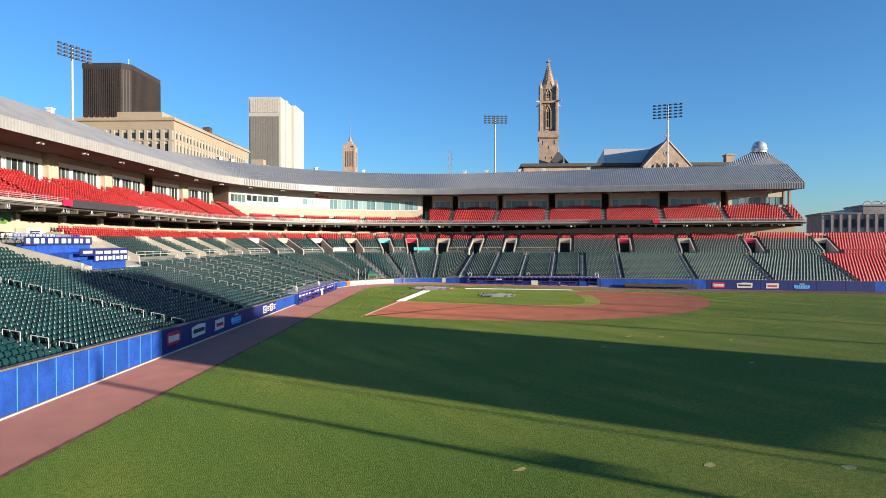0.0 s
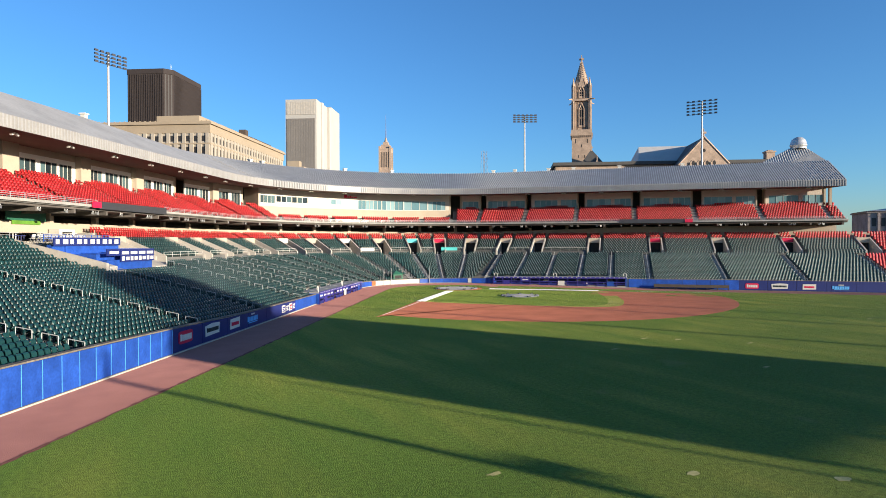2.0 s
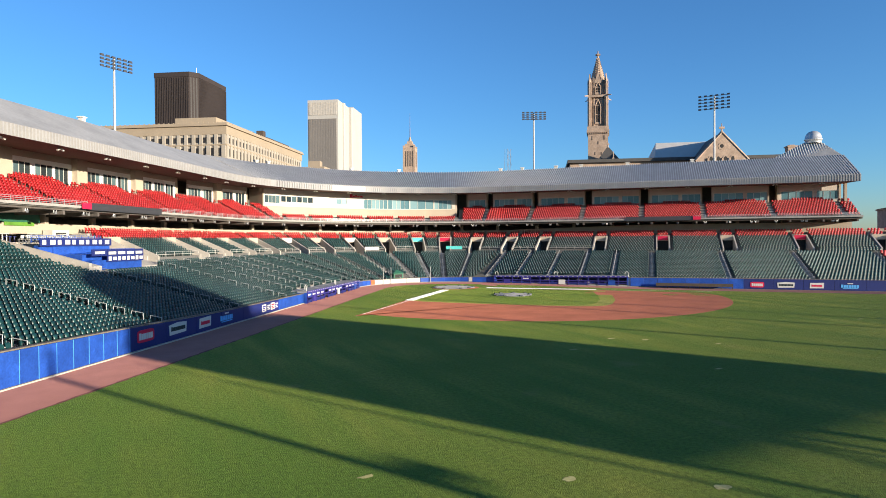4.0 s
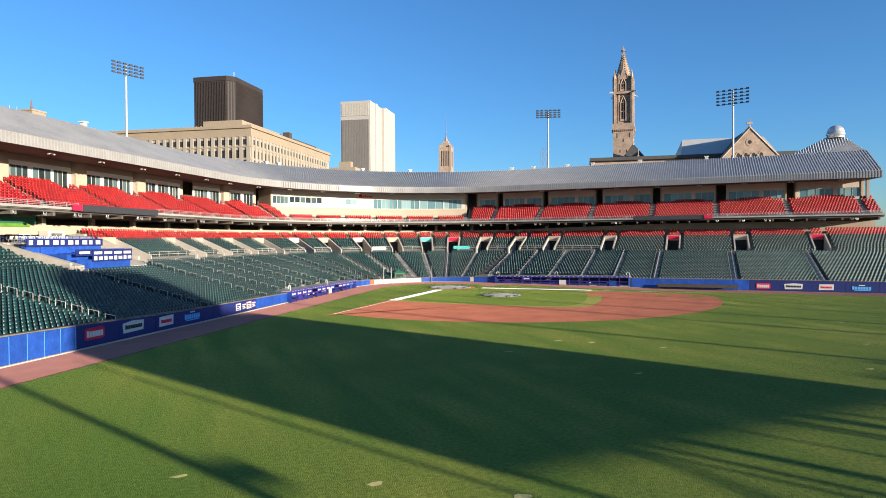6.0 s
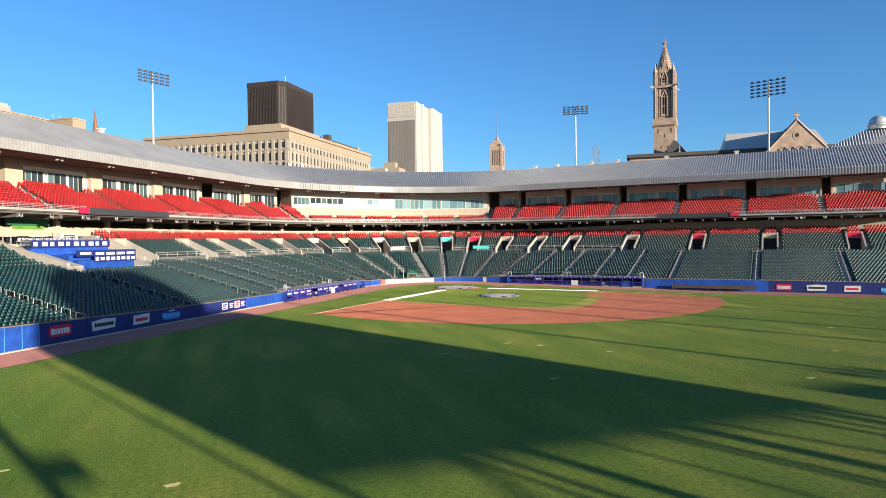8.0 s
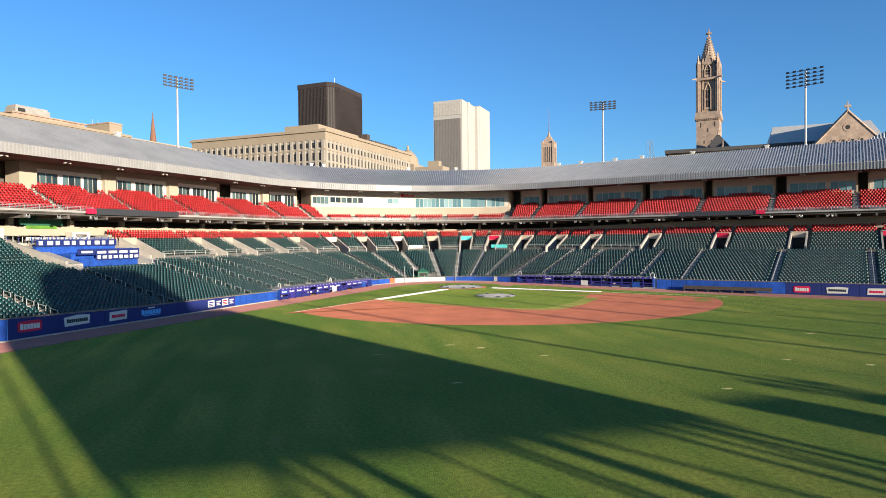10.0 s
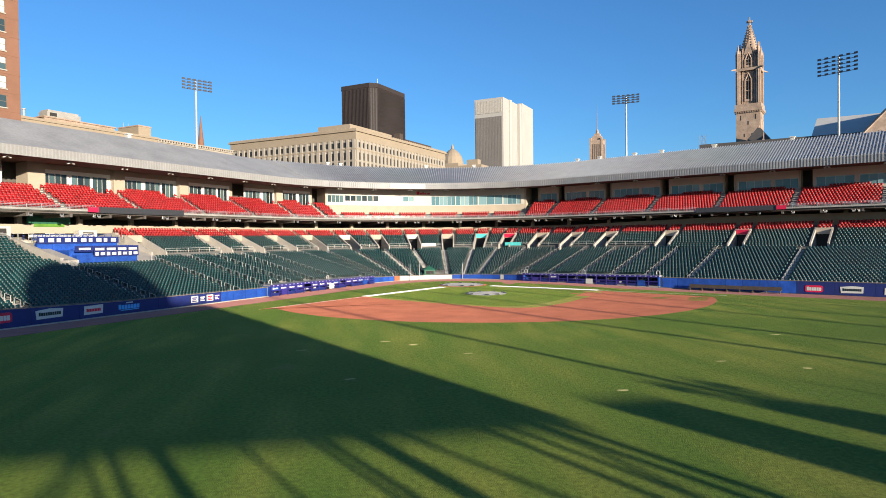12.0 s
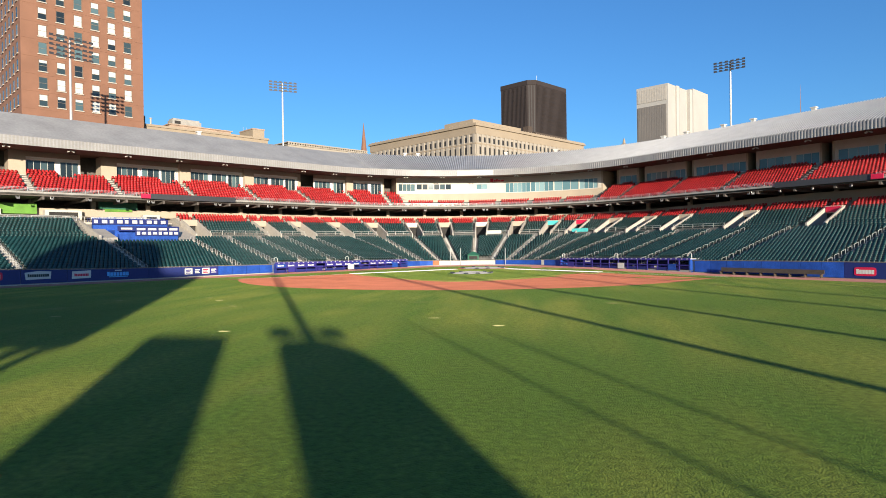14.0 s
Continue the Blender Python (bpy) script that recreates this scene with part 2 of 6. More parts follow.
# ---- mesh helpers ----
class Shape:
    """Collects solids and becomes one mesh."""

    def __init__(self):
        self.v, self.f = [], []

    def add(self, verts, faces):
        n = len(self.v)
        self.v += [tuple(p) for p in verts]
        self.f += [tuple(i + n for i in q) for q in faces]
        return self

    def box(self, x0, x1, y0, y1, z0, z1, m=None):
        p = [Vector((x, y, z)) for z in (z0, z1) for x, y in ((x0, y0), (x1, y0), (x1, y1), (x0, y1))]
        if m is not None:
            p = [m @ q for q in p]
        return self.add(p, ((3, 2, 1, 0), (4, 5, 6, 7), (0, 1, 5, 4), (1, 2, 6, 5), (2, 3, 7, 6), (3, 0, 4, 7)))

    def bar(self, a, b, r, sides=6, r2=None):
        a, b = Vector(a), Vector(b)
        q = (b - a).to_track_quat("Z", "Y").to_matrix()
        r2 = r if r2 is None else r2
        ring = [q @ Vector((math.cos(2 * math.pi * i / sides), math.sin(2 * math.pi * i / sides), 0)) for i in range(sides)]
        v = [a + w * r for w in ring] + [b + w * r2 for w in ring]
        f = [(i, (i + 1) % sides, sides + (i + 1) % sides, sides + i) for i in range(sides)]
        return self.add(v, f + [tuple(reversed(range(sides))), tuple(range(sides, 2 * sides))])

    def prism(self, poly, z0, z1):
        n = len(poly)
        v = [(x, y, z0) for x, y in poly] + [(x, y, z1) for x, y in poly]
        f = [(i, (i + 1) % n, n + (i + 1) % n, n + i) for i in range(n)]
        return self.add(v, f + [tuple(reversed(range(n))), tuple(range(n, 2 * n))])

    def ubox(self, u0, u1, d0, d1, z0, z1, slant=0.0):
        """A solid that follows the stands from u0 to u1 between the offsets d0, d1 and heights z0, z1 (numbers or functions of u)."""
        us = stations(u0, u1)
        v = []
        for u in us:
            a, b = (z(u) if callable(z) else z for z in (z0, z1))
            da, db = (d(u) if callable(d) else d for d in (d0, d1))
            pa, pb, pc, pd = at(u, da), at(u, db), at(u, db + slant), at(u, da + slant)
            v += [(*pa, a), (*pb, a), (*pc, b), (*pd, b)]
        f = []
        for i in range(len(us) - 1):
            k = 4 * i
            f += [(k, k + 1, k + 5, k + 4), (k + 1, k + 2, k + 6, k + 5), (k + 2, k + 3, k + 7, k + 6), (k + 3, k, k + 4, k + 7)]
        e = 4 * (len(us) - 1)
        return self.add(v, f + [(3, 2, 1, 0), (e, e + 1, e + 2, e + 3)])

    def loft(self, u0, u1, profile):
        """A solid along the stands with a closed profile of (d, z) points, or a function of u that gives one."""
        us = stations(u0, u1)
        v, n = [], 0
        for u in us:
            pr = profile(u) if callable(profile) else profile
            n = len(pr)
            v += [(*at(u, d), z) for d, z in pr]
        f = [tuple(k * n + j for k, j in ((i, a), (i, (a + 1) % n), (i + 1, (a + 1) % n), (i + 1, a))) for i in range(len(us) - 1) for a in range(n)]
        return self.add(v, f + [tuple(reversed(range(n))), tuple((len(us) - 1) * n + j for j in range(n))])

    def mesh(self, name, mat):
        me = bpy.data.meshes.new(name)
        me.from_pydata(self.v, [], self.f)
        me.materials.append(mat)
        me.update()
        return me


def solid(name, shape, mat, label="", category="", group="", kind="", parent=None):
    ob = new(name, shape.mesh(name, mat))
    if parent is not None:
        ob.parent = parent
    return tagged(ob, label, category, group, kind)


def part(name, shape, mat, parent, label=""):
    return solid(name, shape, mat, label, parent=parent)


def thing(name, m, label, category, group=""):
    ob = new(name)
    ob.matrix_world = m
    ob.empty_display_size = 0.2
    return tagged(ob, label, category, group)


def share(name, me, parent, m=None):
    ob = new(name, me)
    ob.parent = parent
    if m is not None:
        ob.matrix_basis = m
    return ob


# ---- the line of the stands: straight, round behind home plate, straight ----
DL = Vector((0.59019, 0.80726))
DR = Vector((0.67492, -0.73789))
NL, NR = Vector((-DL.y, DL.x)), Vector((-DR.y, DR.x))
TL, TR, HUB, R0 = Vector((-15.5145, 9.2944)), Vector((10.4442, 10.7176)), Vector((-1.9525, -0.6208)), 16.8
ARC0, ARC = 143.829, 101.382


def at(u, d):
    """Plan point: u metres before the bend, degrees within it, metres past it; d metres out from the front wall."""
    if u <= 0:
        p = TL + DL * u + NL * d
    elif u <= ARC:
        a = radians(ARC0 - u)
        p = HUB + Vector((math.cos(a), math.sin(a))) * (R0 + d)
    else:
        p = TR + DR * (u - ARC) + NR * d
    return (p.x, p.y)


def heading(u):
    """The angle of the outward normal."""
    if u <= 0:
        return math.atan2(NL.y, NL.x)
    if u <= ARC:
        return radians(ARC0 - u)
    return math.atan2(NR.y, NR.x)


def stations(u0, u1):
    us = {u0, u1}
    if u0 < 0 < u1:
        us.add(0.0)
    if u0 < ARC < u1:
        us.add(ARC)
    a, b = max(u0, 0.0), min(u1, ARC)
    if b > a:
        n = max(1, math.ceil((b - a) / 3.0))
        us |= {a + (b - a) * i / n for i in range(n + 1)}
    for a, b in ((u0, min(u1, 0.0)), (max(u0, ARC), u1)):
        if b > a:
            n = max(1, math.ceil((b - a) / 12.0))
            us |= {a + (b - a) * i / n for i in range(n + 1)}
    out = []
    for u in sorted(us):
        if not out or u - out[-1] > 1e-6:
            out.append(u)
    return out


def step_u(u, metres, d):
    """u moved by so many metres along the offset d."""
    if 0 < u < ARC:
        return u + math.degrees(metres / (R0 + d))
    return u + metres


def ramp(u, table):
    for (a, p), (b, q) in zip(table, table[1:]):
        if u <= b:
            return p + (q - p) * min(1.0, max(0.0, (u - a) / (b - a)))
    return table[-1][1]


def place(u, d, z, turn=0.0):
    """A pose on the stands: x along them, y outwards."""
    x, y = at(u, d)
    return pose(x, y, z, 0, 0, math.degrees(heading(u)) - 90 + turn)


WALL_TOP = ((-125, 2.9), (-82, 2.4), (-66, 2.05), (-54, 1.65), (-28, 1.4), (0, 1.15), (40, 0.95), (95, 1.05), (130, 1.4), (150, 1.5), (215, 1.5))
GROUND_R = ((105, 0.0), (125, -0.2), (150, -0.42), (215, -0.45))


def wall_top(u):
    return ramp(u, WALL_TOP)


def front_z(u):
    return wall_top(u) - 0.55


def field_z(x, y):
    """The field falls a little towards the wall past third base."""
    p = Vector((x, y))
    s, d = (p - TR).dot(DR), (p - TR).dot(NR)
    k = min(1.0, max(0.0, (d + 22) / 16)) * min(1.0, max(0.0, (s - 4) / 40))
    return -0.45 * k * k * (3 - 2 * k)

# ---- ground and field ----
def fan(name, centre, rim, lift, mat, rings=1, label="", kind="structure", flat=False):
    v, f = [], []
    n = len(rim)
    for k in range(1, rings + 1):
        for x, y in rim:
            px, py = centre[0] + (x - centre[0]) * k / rings, centre[1] + (y - centre[1]) * k / rings
            v.append((px, py, (0 if flat else field_z(px, py)) + lift))
    v.append((*centre, (0 if flat else field_z(*centre)) + lift))
    for k in range(rings - 1):
        for i in range(n):
            j = (i + 1) % n
            f.append((k * n + i, (k + 1) * n + i, (k + 1) * n + j, k * n + j))
    f += [(n * rings, i, (i + 1) % n) for i in range(n)]
    s = Shape().add(v, f)
    return solid(name, s, mat, label, kind=kind)


sheet = Shape().add([(math.cos(a) * r, math.sin(a) * r, -0.6) for r in (4500,) for a in [radians(6 * i) for i in range(60)]], [tuple(range(60))])
solid("ground", sheet, CITY, "flat dark city ground round the ballpark", kind="structure")

FENCE = [(-112, -112), (-90, -116), (-60, -117), (-25, -119.5), (20, -119.5), (60, -112), (92, -98), (112, -78)]


def rim_at(d):
    left = [at(u, d) for u in stations(-125, 215)]
    return left


def outfield_in(k):
    return [(x * (1 - k / math.hypot(x, y)), y * (1 - k / math.hypot(x, y))) for x, y in FENCE]


track_rim = rim_at(0.3) + list(reversed(outfield_in(0)))
fan("warning_track", (0, -50), track_rim, 0.0, TRACK, 40, "reddish-brown clay warning track")


def clip_rim(rim, inside):
    """The outfield edge of the turf, kept off the track along the walls."""
    return [p for p in rim if inside(p)]


def inner(p):
    q = Vector(p)
    return (q - TL).dot(NL) < -5.6 and (q - TR).dot(NR) < -5.6


edge_rng = random.Random(12)
turf_us = [u for u in stations(-108, 196) if u > -12] + [-108 + 0.55 * i for i in range(174)]
turf_rim = [at(u, -5.5 + (edge_rng.uniform(-0.09, 0.09) if u < -12 else 0.0)) for u in sorted(turf_us)] + clip_rim(list(reversed(outfield_in(5))), inner)
lip = Shape()
for i in range(174):
    u = -108 + 0.55 * i
    w = edge_rng.uniform(0.05, 0.16)
    p = [at(u, -5.52), at(u + 0.55, -5.52), at(u + 0.55, -5.4 + w), at(u, -5.4 + w)]
    lip.add([(x, y, z) for z in (0.002, 0.009) for x, y in p], ((3, 2, 1, 0), (4, 5, 6, 7), (0, 1, 5, 4), (1, 2, 6, 5), (2, 3, 7, 6), (3, 0, 4, 7)))
solid("turf_edge", lip, EDGE, "dark clay line along the cut edge of the turf", kind="structure")
fan("outfield_grass", (0, -50), turf_rim, 0.012, GRASS, 40, "mown green outfield grass with paler worn patches")

MOUND = (0.0, -18.44)
dirt_rim = [(-17.9, -17.0), (-31.2, -31.0)]
for i in range(41):
    t = math.radians(-158.0 + (158.0 - 22.0) * i / 40)
    dirt_rim.append((MOUND[0] + 31.5 * math.cos(t), MOUND[1] + 31.5 * math.sin(t)))
dirt_rim += [(31.0, -30.6), (17.9, -17.0), (0, -12)]
fan("infield_dirt", (0, -28), dirt_rim, 0.022, DIRT, 6, "raked orange-brown clay infield dirt")
grass_rim = [(-16.8, -20.0), (-14.5, -23.4), (-7.0, -32.2), (-2.6, -36.5), (-0.6, -37.6), (1.4, -37.7), (3.2, -36.8), (7.4, -33.2), (12.6, -27.2), (17.4, -20.6), (17.9, -17.6), (1.4, -1.0), (-1.4, -1.0), (-17.9, -17.6)]
fan("infield_grass_edge", (0, -18), grass_rim, 0.028, GRASS_EDGE, 4, "dry straw-coloured edge of the infield grass")
fan("infield_grass", (0, -18), [(x * 0.9 - 0.7, -17.0 + (y + 17.0) * (0.9 if y < -17.0 else 1.0)) for x, y in grass_rim], 0.034, GRASS_IN, 4, "sunlit yellow-green infield grass")
home_rim = [(4.3 * math.cos(radians(10 * i)), 4.3 * math.sin(radians(10 * i)) - 0.4) for i in range(36)]
fan("home_dirt", (0, -0.4), home_rim, 0.042, DIRT, 2, "clay circle round home plate")


def tarp(name, centre, r, height, mat, label):
    rng = random.Random(int(r * 100))
    s = Shape()
    n, v = 28, []
    for k, (q, z) in enumerate(((1.0, 0.06), (0.97, 0.11), (0.55, 0.6 * height + 0.1), (0.2, height + 0.1))):
        for i in range(n):
            a = 2 * math.pi * i / n
            w = r * q * (1 + rng.uniform(-0.03, 0.03))
            v.append((centre[0] + w * math.cos(a), centre[1] + w * math.sin(a), z + rng.uniform(-0.02, 0.03)))
    v.append((*centre, height + 0.12))
    f = [(k * n + i, k * n + (i + 1) % n, (k + 1) * n + (i + 1) % n, (k + 1) * n + i) for k in range(3) for i in range(n)]
    f += [(3 * n + i, 3 * n + (i + 1) % n, 4 * n) for i in range(n)] + [tuple(reversed(range(n)))]
    s.add(v, f)
    root = thing(name, pose(0, 0, 0), label, "field cover")
    part("cover", s, mat, root)
    for i in range(9):
        a = 2 * math.pi * i / 9 + rng.uniform(0, 0.4)
        b = Shape()
        x, y = centre[0] + r * 0.93 * math.cos(a), centre[1] + r * 0.93 * math.sin(a)
        b.add([(x + sx * 0.32, y + sy * 0.16, z) for z, k in ((0.1, 1), (0.26, 0.7)) for sx, sy in ((-k, -k), (k, -k), (k, k), (-k, k))], ((3, 2, 1, 0), (4, 5, 6, 7), (0, 1, 5, 4), (1, 2, 6, 5), (2, 3, 7, 6), (3, 0, 4, 7)))
        part("sandbag", b, INK, root, "dark sandbag weight")
    return root


tarp("mound_tarp", MOUND, 3.0, 0.22, TARP, "grey tarpaulin held by sandbags on the pitcher's mound")
tarp("home_plate_tarp", (-0.1, 0.1), 3.9, 0.04, TARP, "grey tarpaulin held by sandbags over home plate")
for sx in (-1, 1):
    s = Shape()
    k, w = math.sqrt(0.5), 0.62
    s.prism([(sx * (r * k + o), -r * k + o) for r, o in ((6.0, -w * k), (25.3, -w * k), (25.3, w * k), (6.0, w * k))], 0.05, 0.09)
    solid("baseline_tarp", s, TARPW, "long white tarpaulin strip along the base line", "field cover", "base line covers")
for a, b in (((-17.9, -17.9), (-31.0, -31.0)), ((17.9, -17.9), (31, -31))):
    s = Shape()
    n = Vector((b[1] - a[1], a[0] - b[0])).normalized() * 0.06
    s.add([(a[0] + n.x, a[1] + n.y, 0.04), (a[0] - n.x, a[1] - n.y, 0.04), (b[0] - n.x, b[1] - n.y, 0.02), (b[0] + n.x, b[1] + n.y, 0.02)], ((0, 1, 2, 3),))
    solid("foul_line", s, TARPW, "faded white chalk foul line", kind="structure")
rng = random.Random(4)
for x, y in ((-48.0, -76.9), (-41.7, -80.8), (-5.9, -76.8), (3.7, -70.9), (-37.5, -84), (-24, -60.5), (-17.5, -58.0), (-15.5, -60.0), (7.5, -74.0), (14.5, -62), (-20.5, -71), (-12, -64.5)):
    w, h = rng.uniform(0.3, 0.55), rng.uniform(0.14, 0.26)
    a0 = rng.uniform(0, 3)
    ring = [(x + w * math.cos(a) * rng.uniform(0.6, 1.15), y + h * math.sin(a) * rng.uniform(0.6, 1.15)) for a in [2 * math.pi * i / 14 for i in range(14)]]
    fan("worn_patch", (x, y), ring, 0.02, GRASS_PALE, 1, "small pale worn patch in the grass")

# ---- lower stand: concrete steps ----
LOW_ROWS, LOW_TREAD, LOW_D0, LOW_END = 22, 0.86, 0.75, 5.45


def low_z(u, i):
    z0 = front_z(u)
    return z0 + (LOW_END - z0) * i / (LOW_ROWS - 1)


U0, U1 = -120.0, 205.0


def low_profile(u):
    pr = [(0.25, -0.6)]
    for i in range(LOW_ROWS):
        z = low_z(u, i)
        pr += [(LOW_D0 - 0.3 + i * LOW_TREAD if i else 0.25, z), (LOW_D0 - 0.3 + (i + 1) * LOW_TREAD, z)]
    return pr + [(21.6, pr[-1][1] + 0.05), (21.6, -0.6)]


def dug_profile(u):
    pr = [(2.7, -0.6)] + [p for p in low_profile(u)[1:] if p[0] > 2.9]
    return [pr[0], (2.7, pr[1][1])] + pr[1:]


DUGS = ((-28.1, -0.2), (106.1, 132.4))
for a, b, pr in ((U0, -28.1, low_profile), (-28.1, -0.2, dug_profile), (-0.2, 106.1, low_profile), (106.1, 132.4, dug_profile), (132.4, U1, low_profile)):
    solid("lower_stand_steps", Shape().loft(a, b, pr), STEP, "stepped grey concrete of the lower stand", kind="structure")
MID_ROWS, MID_D0, MID_TREAD, MID_Z0, MID_RISE = 11, 22.3, 0.85, 6.55, 0.345


def mid_z(i):
    return MID_Z0 + MID_RISE * i


def mid_profile():
    pr = [(21.62, -0.6), (21.62, MID_Z0)]
    for i in range(MID_ROWS):
        pr += [(MID_D0 - 0.35 + i * MID_TREAD if i else 21.62, mid_z(i)), (MID_D0 - 0.35 + (i + 1) * MID_TREAD, mid_z(i))]
    return pr + [(47.0, mid_z(MID_ROWS - 1)), (47.0, -0.6)]


VOMS = [-31.2, -16.9, -8.6, 1.5, 14.0, 26.8, 37.3, 49.0, 60.5, 71.5, 80.6, 91.2, 102.5, 110.8, 124.0, 137.8, 151.3, 165.6, 180.2]


def vom_end(u):
    return step_u(u, 2.6, 23)


# the upper part of the lower stand, left open at each tunnel
edges = [U0] + [e for u in VOMS for e in (u, vom_end(u))] + [U1]
DECK0, DECK1 = -48.3, -31.2
for a, b in zip(edges[::2], edges[1::2]):
    spans = [(a, b)]
    if a < DECK0 < b:
        spans = [(a, DECK0)]
    for p, q in spans:
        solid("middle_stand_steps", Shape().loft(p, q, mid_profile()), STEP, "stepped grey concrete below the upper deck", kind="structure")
s = Shape()
for u in VOMS:
    pr = [(21.62, -0.6), (21.62, 5.5), (27.9, 5.5)]
    for i in range(7, MID_ROWS):
        pr += [(MID_D0 - 0.35 + i * MID_TREAD, mid_z(i)), (MID_D0 - 0.35 + (i + 1) * MID_TREAD, mid_z(i))]
    pr += [(47.0, mid_z(10)), (47.0, -0.6)]
    s.loft(u, vom_end(u), pr)
solid("tunnel_floor", s, CONC_D, "concrete tunnel floors and rear landings", kind="structure")
solid("terrace_floor", Shape().ubox(DECK0, DECK1, 21.62, 47.0, -0.6, 6.3), CONC_D, "concrete terrace floor beside the stand", kind="structure")

# ---- upper deck, rear walls, roof ----
UP_ROWS, UP_D0, UP_TREAD, UP_Z0, UP_RISE = 9, 26.1, 0.86, 13.3, 0.41
UE = 178.0


def up_z(i):
    return UP_Z0 + UP_RISE * i


def up_profile(n):
    pr = [(25.3, 12.95), (25.3, 13.3)]
    for i in range(n):
        pr += [(UP_D0 - 0.35 + i * UP_TREAD if i else 25.3, up_z(i)), (UP_D0 - 0.35 + (i + 1) * UP_TREAD, up_z(i))]
    return pr + [(47.0, up_z(n - 1)), (47.0, 12.95)]


PB0, PB1 = 26.6, 87.0
for a, b, n in ((U0, PB0, UP_ROWS), (PB0, PB1, 4), (PB1, UE, UP_ROWS)):
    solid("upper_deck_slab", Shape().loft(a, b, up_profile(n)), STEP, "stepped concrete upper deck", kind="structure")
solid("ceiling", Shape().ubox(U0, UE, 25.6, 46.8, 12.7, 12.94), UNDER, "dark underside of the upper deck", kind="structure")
solid("deck_edge_beam", Shape().ubox(U0, UE, 25.0, 25.29, 13.08, 13.4), CONC_D, "weathered concrete edge of the upper deck", kind="structure")
s = Shape()
u = -116.0
while u < UE:
    s.ubox(u, step_u(u, 0.35, 29), 25.7, 46.0, 12.2, 12.69)
    u = step_u(u, 6.2, 29)
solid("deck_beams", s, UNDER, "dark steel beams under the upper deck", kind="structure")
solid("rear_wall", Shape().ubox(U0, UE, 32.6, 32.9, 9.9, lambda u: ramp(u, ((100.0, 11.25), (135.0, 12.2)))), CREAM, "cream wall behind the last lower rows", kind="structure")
solid("concourse_back_wall", Shape().ubox(U0, UE, 41.0, 41.3, 9.9, 12.7), UNDER, "wall at the back of the concourse, coloured dark for shade", kind="structure")
s = Shape()
u = -110.0
while u < UE:
    s.ubox(u, step_u(u, 0.7, 33), 33.3, 34.0, 9.9, 12.7)
    u = step_u(u, 9.3, 33)
solid("concourse_columns", s, CREAM, "cream concrete columns along the concourse", kind="structure")


def ridge_d(u):
    return ramp(u, ((-125, 35.0), (-20, 36.0), (15, 38.6), (60, 39.8), (100, 39.3), (125, 38.0), (180, 37.0)))


EAVE, EAVE_T, RIDGE = 20.5, 21.85, 27.25
RE = 177.6
roof_cut = [(U0, 15.0, ROOF, "smooth grey roof membrane with faint stains"), (15.0, RE, SEAM_PAN, "grey standing-seam metal roof over the upper deck")]
roofs = []
for a, b, m, lab in roof_cut:
    roofs.append(solid("roof", Shape().loft(a, b, lambda u: [(25.25, EAVE_T - 0.25), (25.25, EAVE_T), (ridge_d(u), RIDGE), (47.2, EAVE_T + 0.3), (47.2, EAVE_T)]), m, lab, kind="structure"))
fasc = []
for a, b, m, lab in ((U0, 20.0, FASCIA, "pale grey ribbed roof fascia"), (20.0, RE, FASCIA_R, "blue-grey ribbed roof fascia")):
    fasc.append(solid("fascia", Shape().ubox(a, b, 25.1, 25.24, EAVE, EAVE_T + 0.03), m, lab, kind="structure"))
s, s2 = Shape(), Shape()
u = -118.0
while u < RE - 0.2:
    du = step_u(u, 0.17, 27)
    if u > 14:
        p = [(*at(u, 25.2), EAVE_T + 0.01), (*at(du, 25.2), EAVE_T + 0.01), (*at(du, ridge_d(u)), RIDGE), (*at(u, ridge_d(u)), RIDGE)]
        s.add(p + [(x, y, z + 0.2) for x, y, z in p], ((3, 2, 1, 0), (4, 5, 6, 7), (0, 1, 5, 4), (1, 2, 6, 5), (2, 3, 7, 6), (3, 0, 4, 7)))
    if u > -112:
        s2.ubox(u, step_u(u, 0.2, 25), 24.96 if u > 22 else 25.07, 25.1, EAVE, EAVE_T)
    u = step_u(u, 0.5, 27)
part("standing_seams", s, SEAM, roofs[1], "raised roof seams")["kind"] = "stuff"
part("fascia_ribs", s2, FASCIA_R, fasc[1], "upright ribs of the fascia")["kind"] = "stuff"
solid("soffit", Shape().loft(U0, RE, [(25.25, EAVE), (25.25, EAVE + 0.2), (46.5, EAVE + 1.0), (46.5, EAVE + 0.8)]), SOFFIT, "dark brown roof soffit", kind="structure")
solid("outer_wall", Shape().ubox(U0, RE - 1.5, 46.9, 47.2, -0.6, EAVE_T + 0.2), CREAM, "plain rear wall of the grandstand", kind="structure")

solid("open_stand_back_wall", Shape().ubox(RE - 1.5, 205.0, 32.6, 32.9, 9.0, 10.7), CREAM, "low cream wall behind the open red seats", kind="structure")

